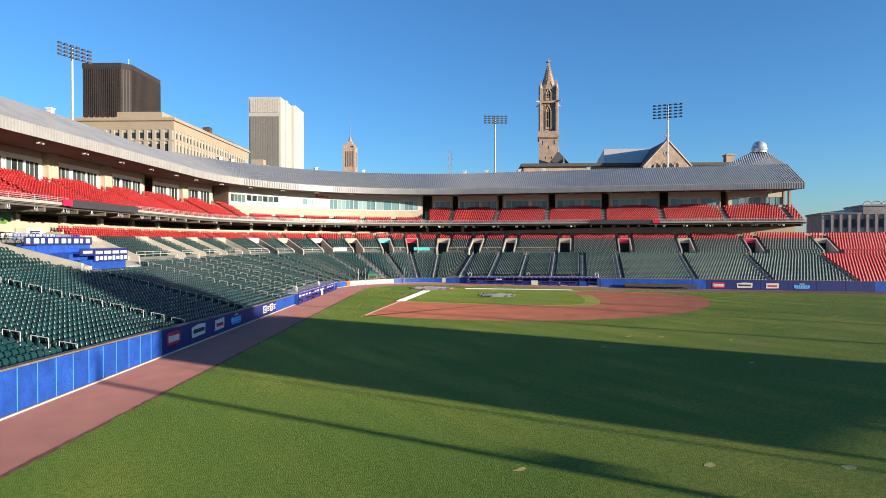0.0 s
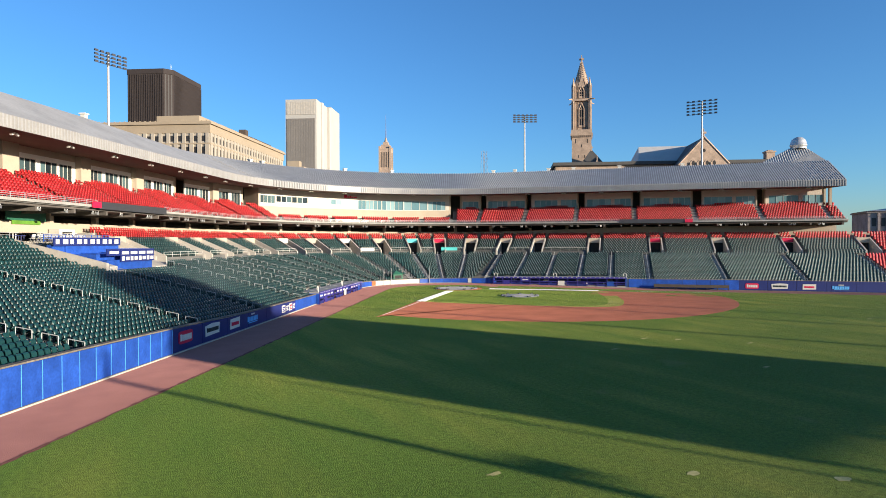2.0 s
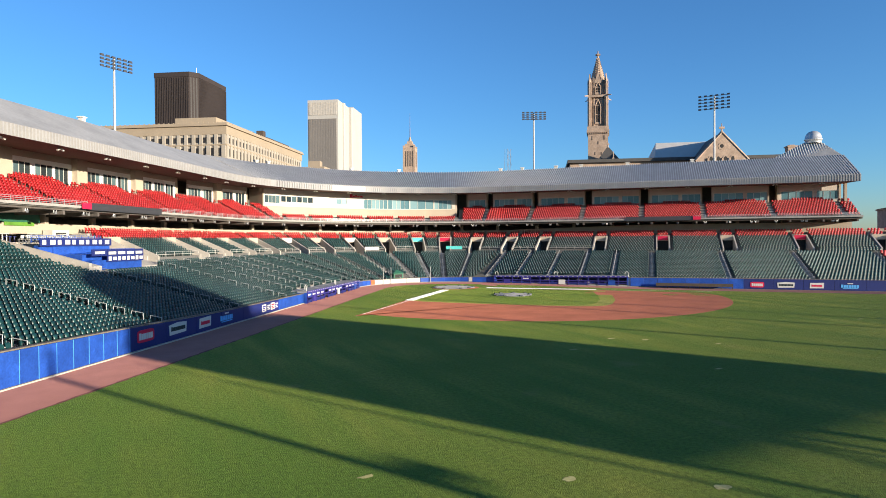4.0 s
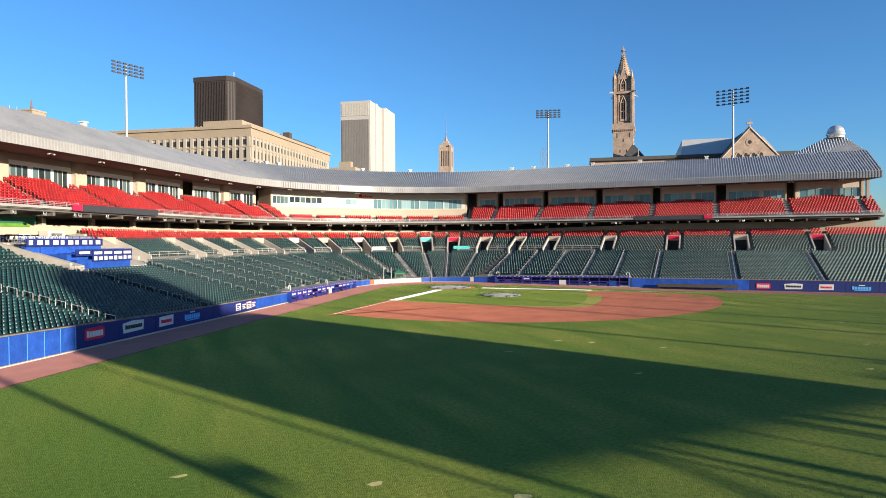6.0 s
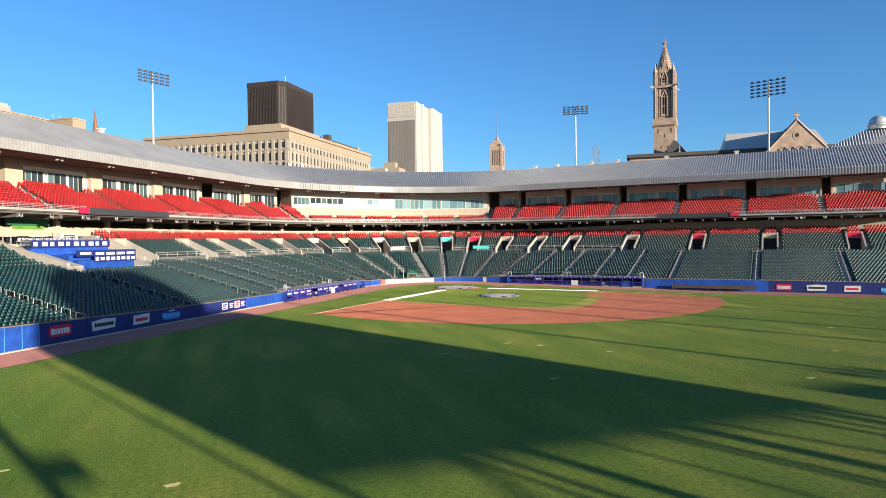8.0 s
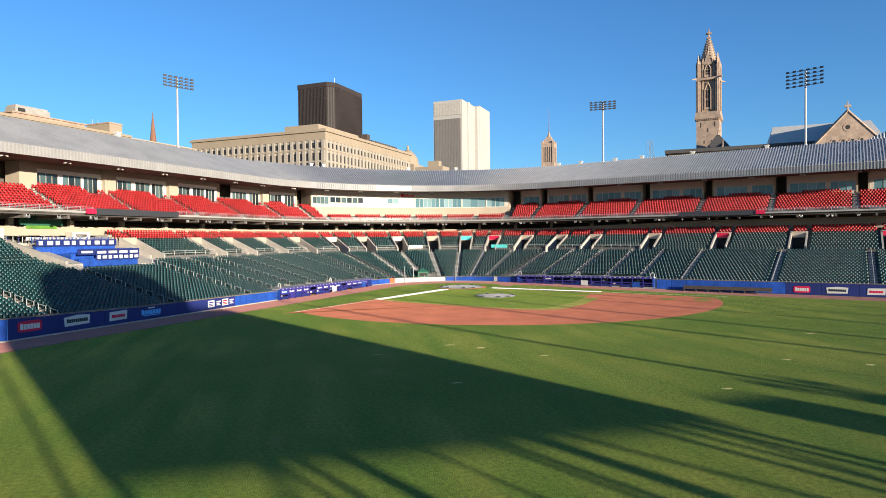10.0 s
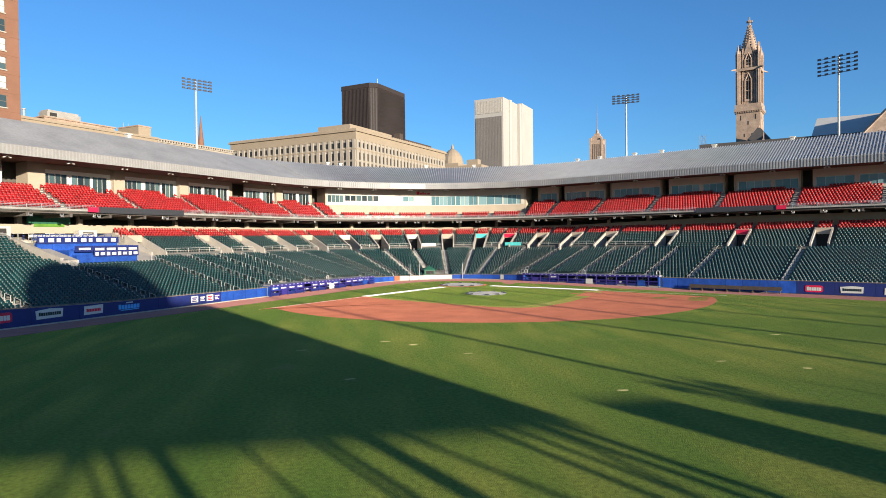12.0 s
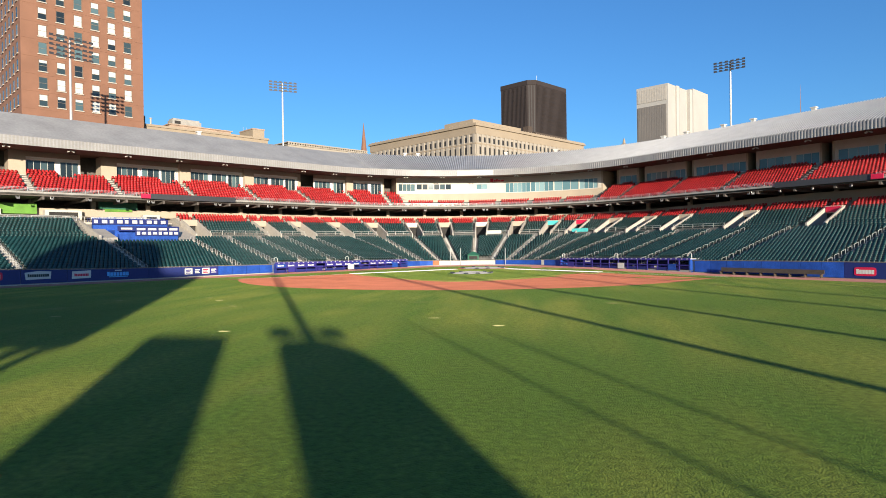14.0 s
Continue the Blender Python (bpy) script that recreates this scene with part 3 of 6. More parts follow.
# raised hipped roof at the third-base end
R = lambda r, d, z: (*at(ARC + r, d), z)
hip = Shape().add([R(62, 37.3, 27.2), R(76.0, 36.8, 27.2), R(76.0, 47.5, 27.2), R(62, 47.5, 27.2), R(70.2, 42.3, 31.6), R(72.4, 42.3, 31.6),
                   R(76.25, 25.2, 21.85), R(76.25, 47.5, 21.85)],
                  ((0, 1, 5, 4), (1, 2, 5), (2, 3, 4, 5), (3, 0, 4), (1, 6, 7, 2), (3, 2, 1, 0)))
pav = solid("pavilion_roof", hip, SEAM_PAN, "hipped metal roof raised over the end of the stand", kind="structure")
s = Shape()
for i in range(26):
    r = 62.3 + i * 0.52
    k = min(1.0, (r - 62) / 8.2)
    top = (70.2 if r < 70.2 else min(72.4, r))
    f = 1.0 if 70.2 <= r <= 72.4 else (k if r < 70.2 else (76 - r) / 3.6)
    f = max(0.0, min(1.0, f))
    a, b = Vector(R(r, 37.25, 27.22)), Vector(R(r, 37.25 + 5.05 * f, 27.22 + 4.4 * f))
    if f > 0.05:
        s.bar(a, b, 0.14, 4)
part("standing_seams", s, SEAM, pav)
s = Shape()
n = 20
prof = [(1.75, 31.0), (1.75, 31.7), (1.9, 31.75), (1.9, 31.95), (1.78, 32.0), (1.72, 32.6), (1.45, 33.2), (0.95, 33.65), (0.4, 33.85), (0.05, 33.9)]
cx, cy = at(ARC + 71.3, 42.3)
s.add([(cx + r * math.cos(2 * math.pi * i / n), cy + r * math.sin(2 * math.pi * i / n), z) for r, z in prof for i in range(n)],
      [(k * n + i, k * n + (i + 1) % n, (k + 1) * n + (i + 1) % n, (k + 1) * n + i) for k in range(len(prof) - 1) for i in range(n)])
dome = solid("cupola_dome", s, STEEL, "round pale metal dome on the pavilion roof", "roof dome")
for p in dome.data.polygons:
    p.use_smooth = True


# ---- suites and press box along the back of the upper deck ----
SUITE_TOP = 20.92


def window_unit(a, b, d, zs, zh, n, glass, frame_mat, parent):
    """A framed window of n panes, each pane and bar a piece of its own."""
    t = 0.03 if not 0 < a < ARC else 0.045
    du = (b - a) / n
    w = part("window", Shape().ubox(a - t, b + t, d - 0.07, d + 0.2, zs - 0.1, zs + 0.05), frame_mat, parent, "slim framed window with tinted panes")
    part("head_bar", Shape().ubox(a, b, d + 0.05, d + 0.2, zh - 0.07, zh + 0.02), frame_mat, w)
    for i in range(n + 1):
        m = a + du * i
        part("mullion", Shape().ubox(max(a, m - t), min(b, m + t), d + 0.06, d + 0.19, zs + 0.05, zh - 0.07), frame_mat, w)
    for i in range(n):
        p = part("pane", Shape().ubox(a + du * i + t, a + du * (i + 1) - t, d + 0.12, d + 0.15, zs + 0.05, zh - 0.07), glass, w)
        p.visible_shadow = False
    return w


def suite(u0, u1, d, z0, wins, wall_mat, label, glass, frame_mat, lintel):
    """A wall with real openings: wins are (from, to, sill, head, panes); lintel is where the trim ends and the frieze begins."""
    root = thing("suite_front", pose(0, 0, 0), label, "suite front", "suite fronts")
    lo, hi = min(w[2] for w in wins), max(w[3] for w in wins)
    part("spandrel", Shape().ubox(u0, u1, d, d + 0.3, z0, lo), CREAM if u1 - u0 > 30 else wall_mat, root)
    part("header", Shape().ubox(u0, u1, d, d + 0.3, hi, lintel), wall_mat, root)
    part("frieze", Shape().ubox(u0, u1, d + 0.05, d + 0.3, lintel, SUITE_TOP), CREAM if lintel < 20.6 else wall_mat, root, "tan band below the soffit")
    cur = u0
    for a, b, zs, zh, n in wins:
        if a > cur:
            part("pier", Shape().ubox(cur, a, d, d + 0.3, lo, hi), wall_mat, root)
        if zs > lo:
            part("sill_panel", Shape().ubox(a, b, d, d + 0.3, lo, zs), wall_mat, root)
        if zh < hi:
            part("head_panel", Shape().ubox(a, b, d, d + 0.3, zh, hi), wall_mat, root)
        cur = b
    if cur < u1:
        part("pier", Shape().ubox(cur, u1, d, d + 0.3, lo, hi), wall_mat, root)
    for a, b, zs, zh, n in wins:
        window_unit(a, b, d, zs, zh, n, WIN if a < 41 and d < 33 else glass, frame_mat, root)
    return root


SUITES_L = [(-100, -88, 3), (-86, -75.5, 3), (-73.5, -62.5, 3), (-54.6, -46.3, 2), (-40.6, -29.2, 3), (-27.1, -15.7, 3), (-13.6, -2.4, 3), (2.1, 11.3, 2), (13.3, 22.2, 2)]
DOORS = []
for u0, u1, n in SUITES_L:
    L = u1 - u0
    if n == 3:
        cuts = ((0.015, 0.345, 17.1, 4), (0.41, 0.685, 17.1, 3), (0.72, 0.945, 16.62, 3))
    else:
        cuts = ((0.03, 0.53, 17.1, 4), (0.63, 0.96, 16.62, 3))
    wins = [(u0 + L * a, u0 + L * b, zs, 19.42, k) for a, b, zs, k in cuts]
    DOORS.append((u0 + L * cuts[-1][0], 1.15))
    suite(u0, u1, 34.3, 16.6, wins, SUITEW, "white suite front with dark sliding windows", WIN, WHITE, 19.98)
SUITES_R = [(89.5, 94.8), (96.8, 107.6), (109.4, 120.7), (122.6, 133.9), (136.2, 147.7), (150.0, 161.8), (164.0, 175.9)]
for i, (u0, u1) in enumerate(SUITES_R):
    L = u1 - u0
    wins = [(u0 + 0.3, u1 - 0.3, 17.4, 19.3, 3)] if not i else [(u0 + 0.05 * L, u0 + 0.57 * L, 17.4, 19.32, 4), (u0 + 0.64 * L, u1 - 0.15, 17.4, 19.32, 3)]
    suite(u0, u1, 34.3, 16.6, wins, TANP, "tan suite front with a glass band tinted like reflected sky", WINB, STEEL, 20.9)
s = Shape()
for a, b in zip([-74, -61.5, -57.0, -43.2, -29.2, -15.7, -2.4, 11.3, 22.2], [-73.5, -60.5, -54.6, -40.6, -27.1, -13.6, -1.6, 13.3, 22.7]):
    s.ubox(a, b, 33.4 if b - a > 1 else 34.3, 36.5, 16.6, SUITE_TOP - 0.12)
solid("suite_piers", s, CREAM, "tan piers between the suites", kind="structure")
s = Shape()
for a, b in ((89.0, 89.5), (94.8, 95.2), (107.6, 107.9), (109.1, 109.4), (120.7, 121.0), (133.9, 134.2), (135.9, 136.2), (147.7, 148.0), (161.8, 162.1), (163.7, 164.0), (175.9, 176.3)):
    s.ubox(a, b, 34.2, 37.0, 16.6, SUITE_TOP)
solid("suite_piers", s, CREAM, "tan piers between the suites", kind="structure")
solid("suite_back_wall", Shape().ubox(U0, UE - 1, 38.2, 38.4, 13.3, EAVE + 0.5), UNDER, "corridor wall behind the suites, coloured dark for shade", kind="structure")
u = 176.4
s = Shape().ubox(u, u + 0.5, 32.0, 33.0, 13.3, SUITE_TOP - 0.15).ubox(u, u + 0.5, 36.5, 37.5, 13.3, SUITE_TOP)
s.ubox(176.9, 177.2, 32.0, 46.0, 13.3, 16.8)
solid("end_columns", s, CREAM, "tan columns carrying the end of the roof", kind="structure")

PBD = 32.1
wins = [(26.2, 31.1, 17.5, 19.28, 4)] + [(31.6 + 1.72 * i, 33.15 + 1.72 * i, 17.88, 19.3, 1) for i in range(6)]
wins += [(49.2, 52.4, 17.85, 19.2, 2), (57.7, 64.9, 16.85, 19.25, 6), (65.1, 71.6, 16.85, 19.25, 5), (71.9, 79.0, 16.85, 19.25, 3), (79.3, 84.6, 16.85, 19.2, 4)]
press = suite(25.9, 85.7, PBD, 14.2, wins, PRESS, "long cream press box front with window bands", WINB, WHITE, 20.7)
press.name = "press_box"
press["category"] = "press box"
part("side_wall", Shape().ubox(25.5, 25.9, PBD, 36.6, 14.2, SUITE_TOP - 0.15), CREAM, press, "tan end wall")
part("side_wall", Shape().ubox(85.7, 86.2, PBD, 38.0, 14.2, SUITE_TOP - 0.15), CREAM, press, "tan end wall")
lg = Shape()
for a, b, z, h in ((53.3, 54.2, 19.62, 0.85), (54.3, 54.9, 19.68, 0.4), (55.0, 55.5, 19.68, 0.6), (55.6, 56.2, 19.68, 0.36), (56.3, 57.3, 19.68, 0.36)):
    lg.ubox(a, b, PBD - 0.05, PBD - 0.004, z, z + h)
part("logo", lg, REDS, press, "small red logo on the wall")
part("notice", Shape().ubox(81.3, 82.9, PBD - 0.05, PBD - 0.004, 19.5, 19.95), STEEL, press, "small grey notice on the wall")
solid("parapet_sign", Shape().ubox(43.0, 55.0, 24.9, 24.95, EAVE + 0.1, EAVE_T - 0.1), WHITE, "white sign panel on the fascia", "sign")


# ---- seats ----
def seat_solids():
    """One folding seat, its back towards +y: frame, back and raised pan."""
    def shell(rows, thick):
        """A bent shell from (half width, y, z) stations."""
        s, v, f = Shape(), [], []
        for w, y, z in rows:
            v += [(-w, y, z), (w, y, z), (w, y + thick, z + 0.012), (-w, y + thick, z + 0.012)]
        for i in range(len(rows) - 1):
            a = 4 * i
            f += [(a + j, a + (j + 1) % 4, a + 4 + (j + 1) % 4, a + 4 + j) for j in range(4)]
        a = 4 * len(rows) - 4
        return s.add(v, f + [(3, 2, 1, 0), (a, a + 1, a + 2, a + 3)])

    back = shell([(0.18, 0.0, 0.42), (0.195, 0.02, 0.6), (0.195, 0.06, 0.76), (0.15, 0.13, 0.85)], 0.035)
    pan = shell([(0.19, 0.0, 0.37), (0.2, -0.17, 0.40), (0.2, -0.30, 0.48), (0.17, -0.35, 0.56)], 0.04)
    legs = Shape().box(-0.262, -0.238, -0.2, 0.06, 0.0, 0.56)
    return back, pan, legs


def seat_block(name, spots, mat, label, lie=38):
    back, pan, legs = seat_solids()
    tv = np.array(back.v + pan.v + legs.v)
    tf = []
    n = 0
    for sh in (back, pan, legs):
        tf += [[i + n for i in q] for q in sh.f]
        n += len(sh.v)
    tf = np.array(tf)
    p = np.array(spots)
    c, s = np.cos(p[:, 3]), np.sin(p[:, 3])
    x = p[:, 0:1] + tv[None, :, 0] * c[:, None] - tv[None, :, 1] * s[:, None]
    y = p[:, 1:2] + tv[None, :, 0] * s[:, None] + tv[None, :, 1] * c[:, None]
    z = p[:, 2:3] + tv[None, :, 2]
    co = np.stack([x, y, z], axis=2).reshape(-1, 3)
    fc = (tf[None] + (np.arange(len(p)) * len(tv))[:, None, None]).reshape(-1)
    me = bpy.data.meshes.new(name)
    me.vertices.add(len(co))
    me.vertices.foreach_set("co", co.ravel())
    me.loops.add(len(fc))
    me.loops.foreach_set("vertex_index", fc)
    k = len(fc) // 4
    me.polygons.add(k)
    me.polygons.foreach_set("loop_start", np.arange(k) * 4)
    me.update(calc_edges=True)
    me.materials.append(mat)
    return tagged(new(name, me), label, "stadium seating", kind="stuff")


def row_spots(u0, u1, d, z, step=0.53, inset=0.6, shift=0):
    if 0 < (u0 + u1) / 2 < ARC:
        k = math.degrees(1 / (R0 + d))
    else:
        k = 1.0
    length = (u1 - u0) / k - 2 * inset
    n = int(length / step)
    out = []
    for i in range(n - (1 if shift else 0)):
        u = u0 + (inset + (i + 0.5 + 0.5 * shift) * length / n) * k
        x, y = at(u, d)
        out.append((x, y, z(u) if callable(z) else z, heading(u) - math.pi / 2))
    return out


LOW_AISLES = [-120, -106, -91, -76, -61.5, -47.0, -33.4, -26.6, -20.7, -14.8, -8.7, 2.0, 14.2, 26.4, 37.8, 49.2, 60.6, 71.5, 81.0, 92.0, 104.1, 110.2, 116.7, 123.1, 129.3, 136.7, 150.4, 163.8, 178.2, 192.0, 205.0]
NEAR0, NEAR1, NEAR_ROWS = -91.0, -76.0, 10
near = []
for a, b in zip(LOW_AISLES, LOW_AISLES[1:]):
    spots = []
    for i in range(LOW_ROWS):
        d = LOW_D0 + i * LOW_TREAD + 0.12
        if a == -47.0 and i > 18:
            continue
        if a >= 104 and b <= 130 and i < 3 or a >= -28 and b < 3 and i < 3 or 45 < a < 52 and i < 4:
            continue
        row = row_spots(a, b, d, lambda u, i=i: low_z(u, i), shift=i % 2)
        if a == NEAR0 and i < NEAR_ROWS:
            near += row
        else:
            spots += row
    red = a >= 178
    seat_block("seat_block", spots, SEAT_R if red else SEAT_G, "rows of red plastic seats in the lower stand" if red else "rows of dark green plastic seats in the lower stand")
seat0 = None
for x, y, z, a in near:
    m = pose(x, y, z, 0, 0, math.degrees(a))
    if seat0 is None:
        seat0 = thing("stadium_seat", m, "dark green folding plastic seat on the step", "seat", "seats nearest the field")
        for nm, sh in zip(("backrest", "seat_pan", "side_frame"), seat_solids()):
            part(nm, sh, SEAT_G, seat0)
    else:
        copy_thing(seat0, m)
MID_EDGES = [U0 + 1] + [e for u in VOMS for e in (u, vom_end(u))] + [U1]
for a, b in zip(MID_EDGES[::2], MID_EDGES[1::2]):
    if a < DECK0 < b:
        b = DECK0 - 0.4
    green, redl = [], []
    for i in range(MID_ROWS):
        d = MID_D0 + i * MID_TREAD + 0.1
        (green if i < 7 and a < 180 else redl).extend(row_spots(a, b, d, mid_z(i), shift=i % 2))
    if green:
        seat_block("seat_block", green, SEAT_G, "rows of green plastic seats above the cross aisle")
    if a < -50:
        redl = []
    if redl:
        seat_block("seat_block", redl, SEAT_R, "rows of red plastic seats under the upper deck")
for a, b in zip(MID_EDGES[::2], MID_EDGES[1::2]):
    if a > 123.0 or a < -50.0:
        # no cross aisle here: the rows run on
        b = min(b, DECK0 - 0.3) if a < 0 else b
        solid("middle_stand_steps", Shape().ubox(a, b, 19.36, 21.61, 4.9, 5.8).ubox(a, b, 20.3, 21.61, 5.8, 6.16), STEP, "stepped grey concrete between the lower and middle rows", kind="structure")
        seat_block("seat_block", row_spots(a, b, 19.78, 5.8) + row_spots(a, b, 20.72, 6.16, shift=1), SEAT_R if a > 180 else SEAT_G, "rows of plastic seats where the stand has no cross aisle")
for u in VOMS:
    spots = []
    for i in range(7, MID_ROWS):
        spots += row_spots(u, vom_end(u), MID_D0 + i * MID_TREAD + 0.1, mid_z(i), inset=0.1, shift=i % 2)
    seat_block("seat_block", spots, SEAT_R, "short rows of red plastic seats over a tunnel")
UP_AISLES = [-120, -107, -94, -81, -68, -55.2, -42.2, -29.4, -16.3, -3.8, 10.7, 21.7, 27.0]
UP_PRESS = [27.2, 36.5, 46.2, 56.2, 66.4, 76.6, 86.6]
UP_RIGHT = [87.4, 95.6, 108.2, 120.8, 134.4, 147.8, 161.7, 175.1, 178.0]
for lst, n in ((UP_AISLES, UP_ROWS), (UP_PRESS, 3), (UP_RIGHT, UP_ROWS)):
    for a, b in zip(lst, lst[1:]):
        spots = []
        for i in range(n):
            doors = [q for q in DOORS if a < q[0] < b and i >= UP_ROWS - 2]
            cuts = [a] + [e for q, w in doors for e in (q, step_u(q, w, 33))] + [b]
            for p, q in zip(cuts[::2], cuts[1::2]):
                spots += row_spots(p, q, UP_D0 + i * UP_TREAD + 0.1, up_z(i), inset=0.55 if q - p > 4 else 0.3, shift=i % 2)
        extra = []
        if lst is UP_AISLES:
            extra = [(a, q) for q, w in DOORS if a < q < b]
        elif lst is UP_RIGHT and b - a > 4:
            extra = [(a + 0.3 * (b - a), a + 0.88 * (b - a))]
        for p, q in extra:
            solid("upper_deck_slab", Shape().ubox(p + 0.3, q, 33.45, 34.2, 16.5, 16.99), STEP, "single concrete step behind the upper rows", kind="structure")
            spots += row_spots(p, q, 33.82, 16.99, inset=0.5, shift=1)
        if spots:
            seat_block("seat_block", spots, SEAT_R, "rows of bright red plastic seats on the upper deck")


# ---- rails ----
def aisle_rail(u, rows, d0, tread, zf, group):
    """Short looped handrails that step up an aisle."""
    root = thing("aisle_handrail", pose(0, 0, 0), "galvanised steel handrails down a stand aisle", "handrail", group)
    for i in range(0, rows - 1, 2):
        s = Shape()
        d, z = d0 + i * tread - 0.35, zf(i)
        d2, z2 = d0 + (i + 1.25) * tread - 0.35, zf(min(rows - 1, i + 1))
        a, b = at(u, d), at(u, d2)
        s.bar((*a, z), (*a, z + 0.86), 0.03, 5)
        s.bar((*a, z + 0.86), (*b, z2 + 0.86), 0.03, 5)
        s.bar((*b, z2 - 0.1), (*b, z2 + 0.86), 0.03, 5)
        part("rail_loop", s, RAIL, root)
    return root


def aisle_strip(u, w=0.95):
    s = Shape()
    k = math.degrees(1 / (R0 + 10)) if 0 < u < ARC else 1.0
    for i in range(LOW_ROWS):
        d = LOW_D0 - 0.3 + i * LOW_TREAD
        z = low_z(u, i)
        s.ubox(u - w / 2 * k, u + w / 2 * k, d, d + LOW_TREAD, z + 0.002, z + 0.03)
        s.ubox(u - w / 2 * k, u + w / 2 * k, d + 0.43, d + LOW_TREAD, z + 0.03, z + 0.13)
    return solid("aisle_steps", s, CONC, "pale concrete aisle steps", kind="structure")


for u in LOW_AISLES[1:-1]:
    aisle_strip(u)
    aisle_rail(u, LOW_ROWS, LOW_D0, LOW_TREAD, lambda i, u=u: low_z(u, i), "aisle handrails")
for u in UP_AISLES[1:] + UP_RIGHT[1:-1]:
    s = Shape()
    k = math.degrees(1 / (R0 + 30)) if 0 < u < ARC else 1.0
    for i in range(UP_ROWS):
        d = UP_D0 - 0.35 + i * UP_TREAD
        s.ubox(u - 0.5 * k, u + 0.5 * k, d, d + UP_TREAD, up_z(i) + 0.002, up_z(i) + 0.03)
        s.ubox(u - 0.5 * k, u + 0.5 * k, d + 0.43, d + UP_TREAD, up_z(i) + 0.03, up_z(i) + 0.21)
    solid("aisle_steps", s, CONC, "pale concrete aisle steps", kind="structure")


def guard_rail(a, b, d, z, height, post, bars, mat, label, group):
    root = thing("guard_rail", pose(0, 0, 0), label, "railing", group)
    k = math.degrees(1 / (R0 + d)) if 0 < (a + b) / 2 < ARC else 1.0
    for j in range(bars):
        h = z + height * (j + 1) / bars
        part("rail", Shape().ubox(a, b, d - 0.025, d + 0.025, h - 0.045, h), mat, root)
    n = max(1, round((b - a) / (post * k)))
    p0 = Shape().box(-0.03, 0.03, -0.026, 0.026, 0, height).mesh("post", mat)
    for i in range(n + 1):
        share("post", p0, root, place(a + (b - a) * i / n, d, z))
    return root


segs = [(-110, -80), (-80, -60), (-60, -38.0), (-22.0, -0.01), (0.01, 26.0), (26.0, 52.0), (52, 78), (78, ARC - 0.01), (ARC + 0.01, 120.0), (120, 131.0), (146.0, 177.8)]
for a, b in segs:
    guard_rail(a, b, 25.15, 13.38, 0.62, 2.0, 3, STEEL, "pale steel guard rail along the upper deck edge", "upper deck guard rails")
for a, b in ((-38.0, -22.0), (131.0, 146.0)):
    solid("ribbon_board", Shape().ubox(a, b, 24.86, 24.99, 12.9, 13.85), LAMPM, "long dark display board on the deck edge", "display board")
for u in (-38.6, 146.2):
    solid("exit_sign", Shape().ubox(u - 0.8, u + 0.8, 24.7, 24.85, 13.0, 13.75), REDS, "small red display panel on the deck edge", "sign")
for a, b in zip(MID_EDGES[::2], MID_EDGES[1::2]):
    if a < DECK0 < b:
        b = DECK0 - 0.5
    if a > -48:
        if a > 123.0:
            continue
        guard_rail(a + 0.1, b - 0.1, 21.7, MID_Z0, 0.75, 2.2, 2, WHITE, "pale painted rail in front of the upper rows", "cross aisle rails")

# ---- tunnels ----
for u in VOMS:
    e = vom_end(u)
    root = thing("tunnel_entrance", pose(0, 0, 0), "concrete tunnel entrance with sloping white side walls", "tunnel entrance", "tunnel entrances")
    k = math.degrees(1 / (R0 + 23)) if 0 < u < ARC else 1.0
    for nm, a, b in (("side_wall", u - 0.18 * k, u + 0.1 * k), ("side_wall", e - 0.1 * k, e + 0.18 * k)):
        part(nm, Shape().loft(a, b, [(21.3, 5.4), (21.3, 6.75), (27.9, 9.55), (27.9, 5.4)]), CONC, root)
    part("lintel", Shape().ubox(u, e, 27.2, 27.6, 8.35, 9.5), CREAM, root, "tan lintel over the opening")
    # no passage is built: a flat dark panel paints its shade
    part("passage_shade_panel", Shape().ubox(u + 0.12 * k, e - 0.12 * k, 27.75, 27.88, 5.5, 8.35), DARK, root, "dark panel standing in for the shade inside the tunnel")
for i, (u, m, lab) in enumerate(((VOMS[7], WHITE, "white banner over a tunnel"), (VOMS[9], TEAL, "teal banner beside a tunnel"), (VOMS[5], WHITE, "white panel over a tunnel"), (VOMS[17], REDS, "red panel over a tunnel"), (VOMS[15], REDS, "red panel over a tunnel"), (VOMS[10], REDS, "red panel over a tunnel"))):
    e = vom_end(u)
    solid("tunnel_banner", Shape().ubox(u + 0.2, e - 0.2, 27.1, 27.18, 8.45, 9.4), m, lab, "banner", "tunnel banners")
solid("rail_banner", Shape().ubox(82.8, 88.6, 21.55, 21.62, 6.55, 7.3), TEAL, "teal and pink banner on the cross aisle rail", "banner")
solid("rail_banner", Shape().ubox(53.0, 58.0, 21.55, 21.62, 6.55, 7.3), WHITE, "white banner on the cross aisle rail", "banner")

# ---- field wall with pads ----
wall = thing("field_wall", pose(0, 0, 0), "low padded wall round the field", "wall")
wall["kind"] = "structure"
for a, b in ((U0, -28.1), (-0.2, 106.1), (132.4, 205.0)):
    part("core", Shape().ubox(a, b, 0.04, 0.3, -0.8, lambda u: wall_top(u) - 0.03), CONC_D, wall)
    part("coping", Shape().ubox(a, b, -0.1, 0.36, lambda u: wall_top(u) - 0.03, lambda u: wall_top(u) + 0.06), COPE, wall, "dark worn coping")
part("kerb", Shape().ubox(U0, -28.0, -0.13, 0.035, -0.8, 0.1), CONC, wall, "cream concrete kerb at the foot of the wall")


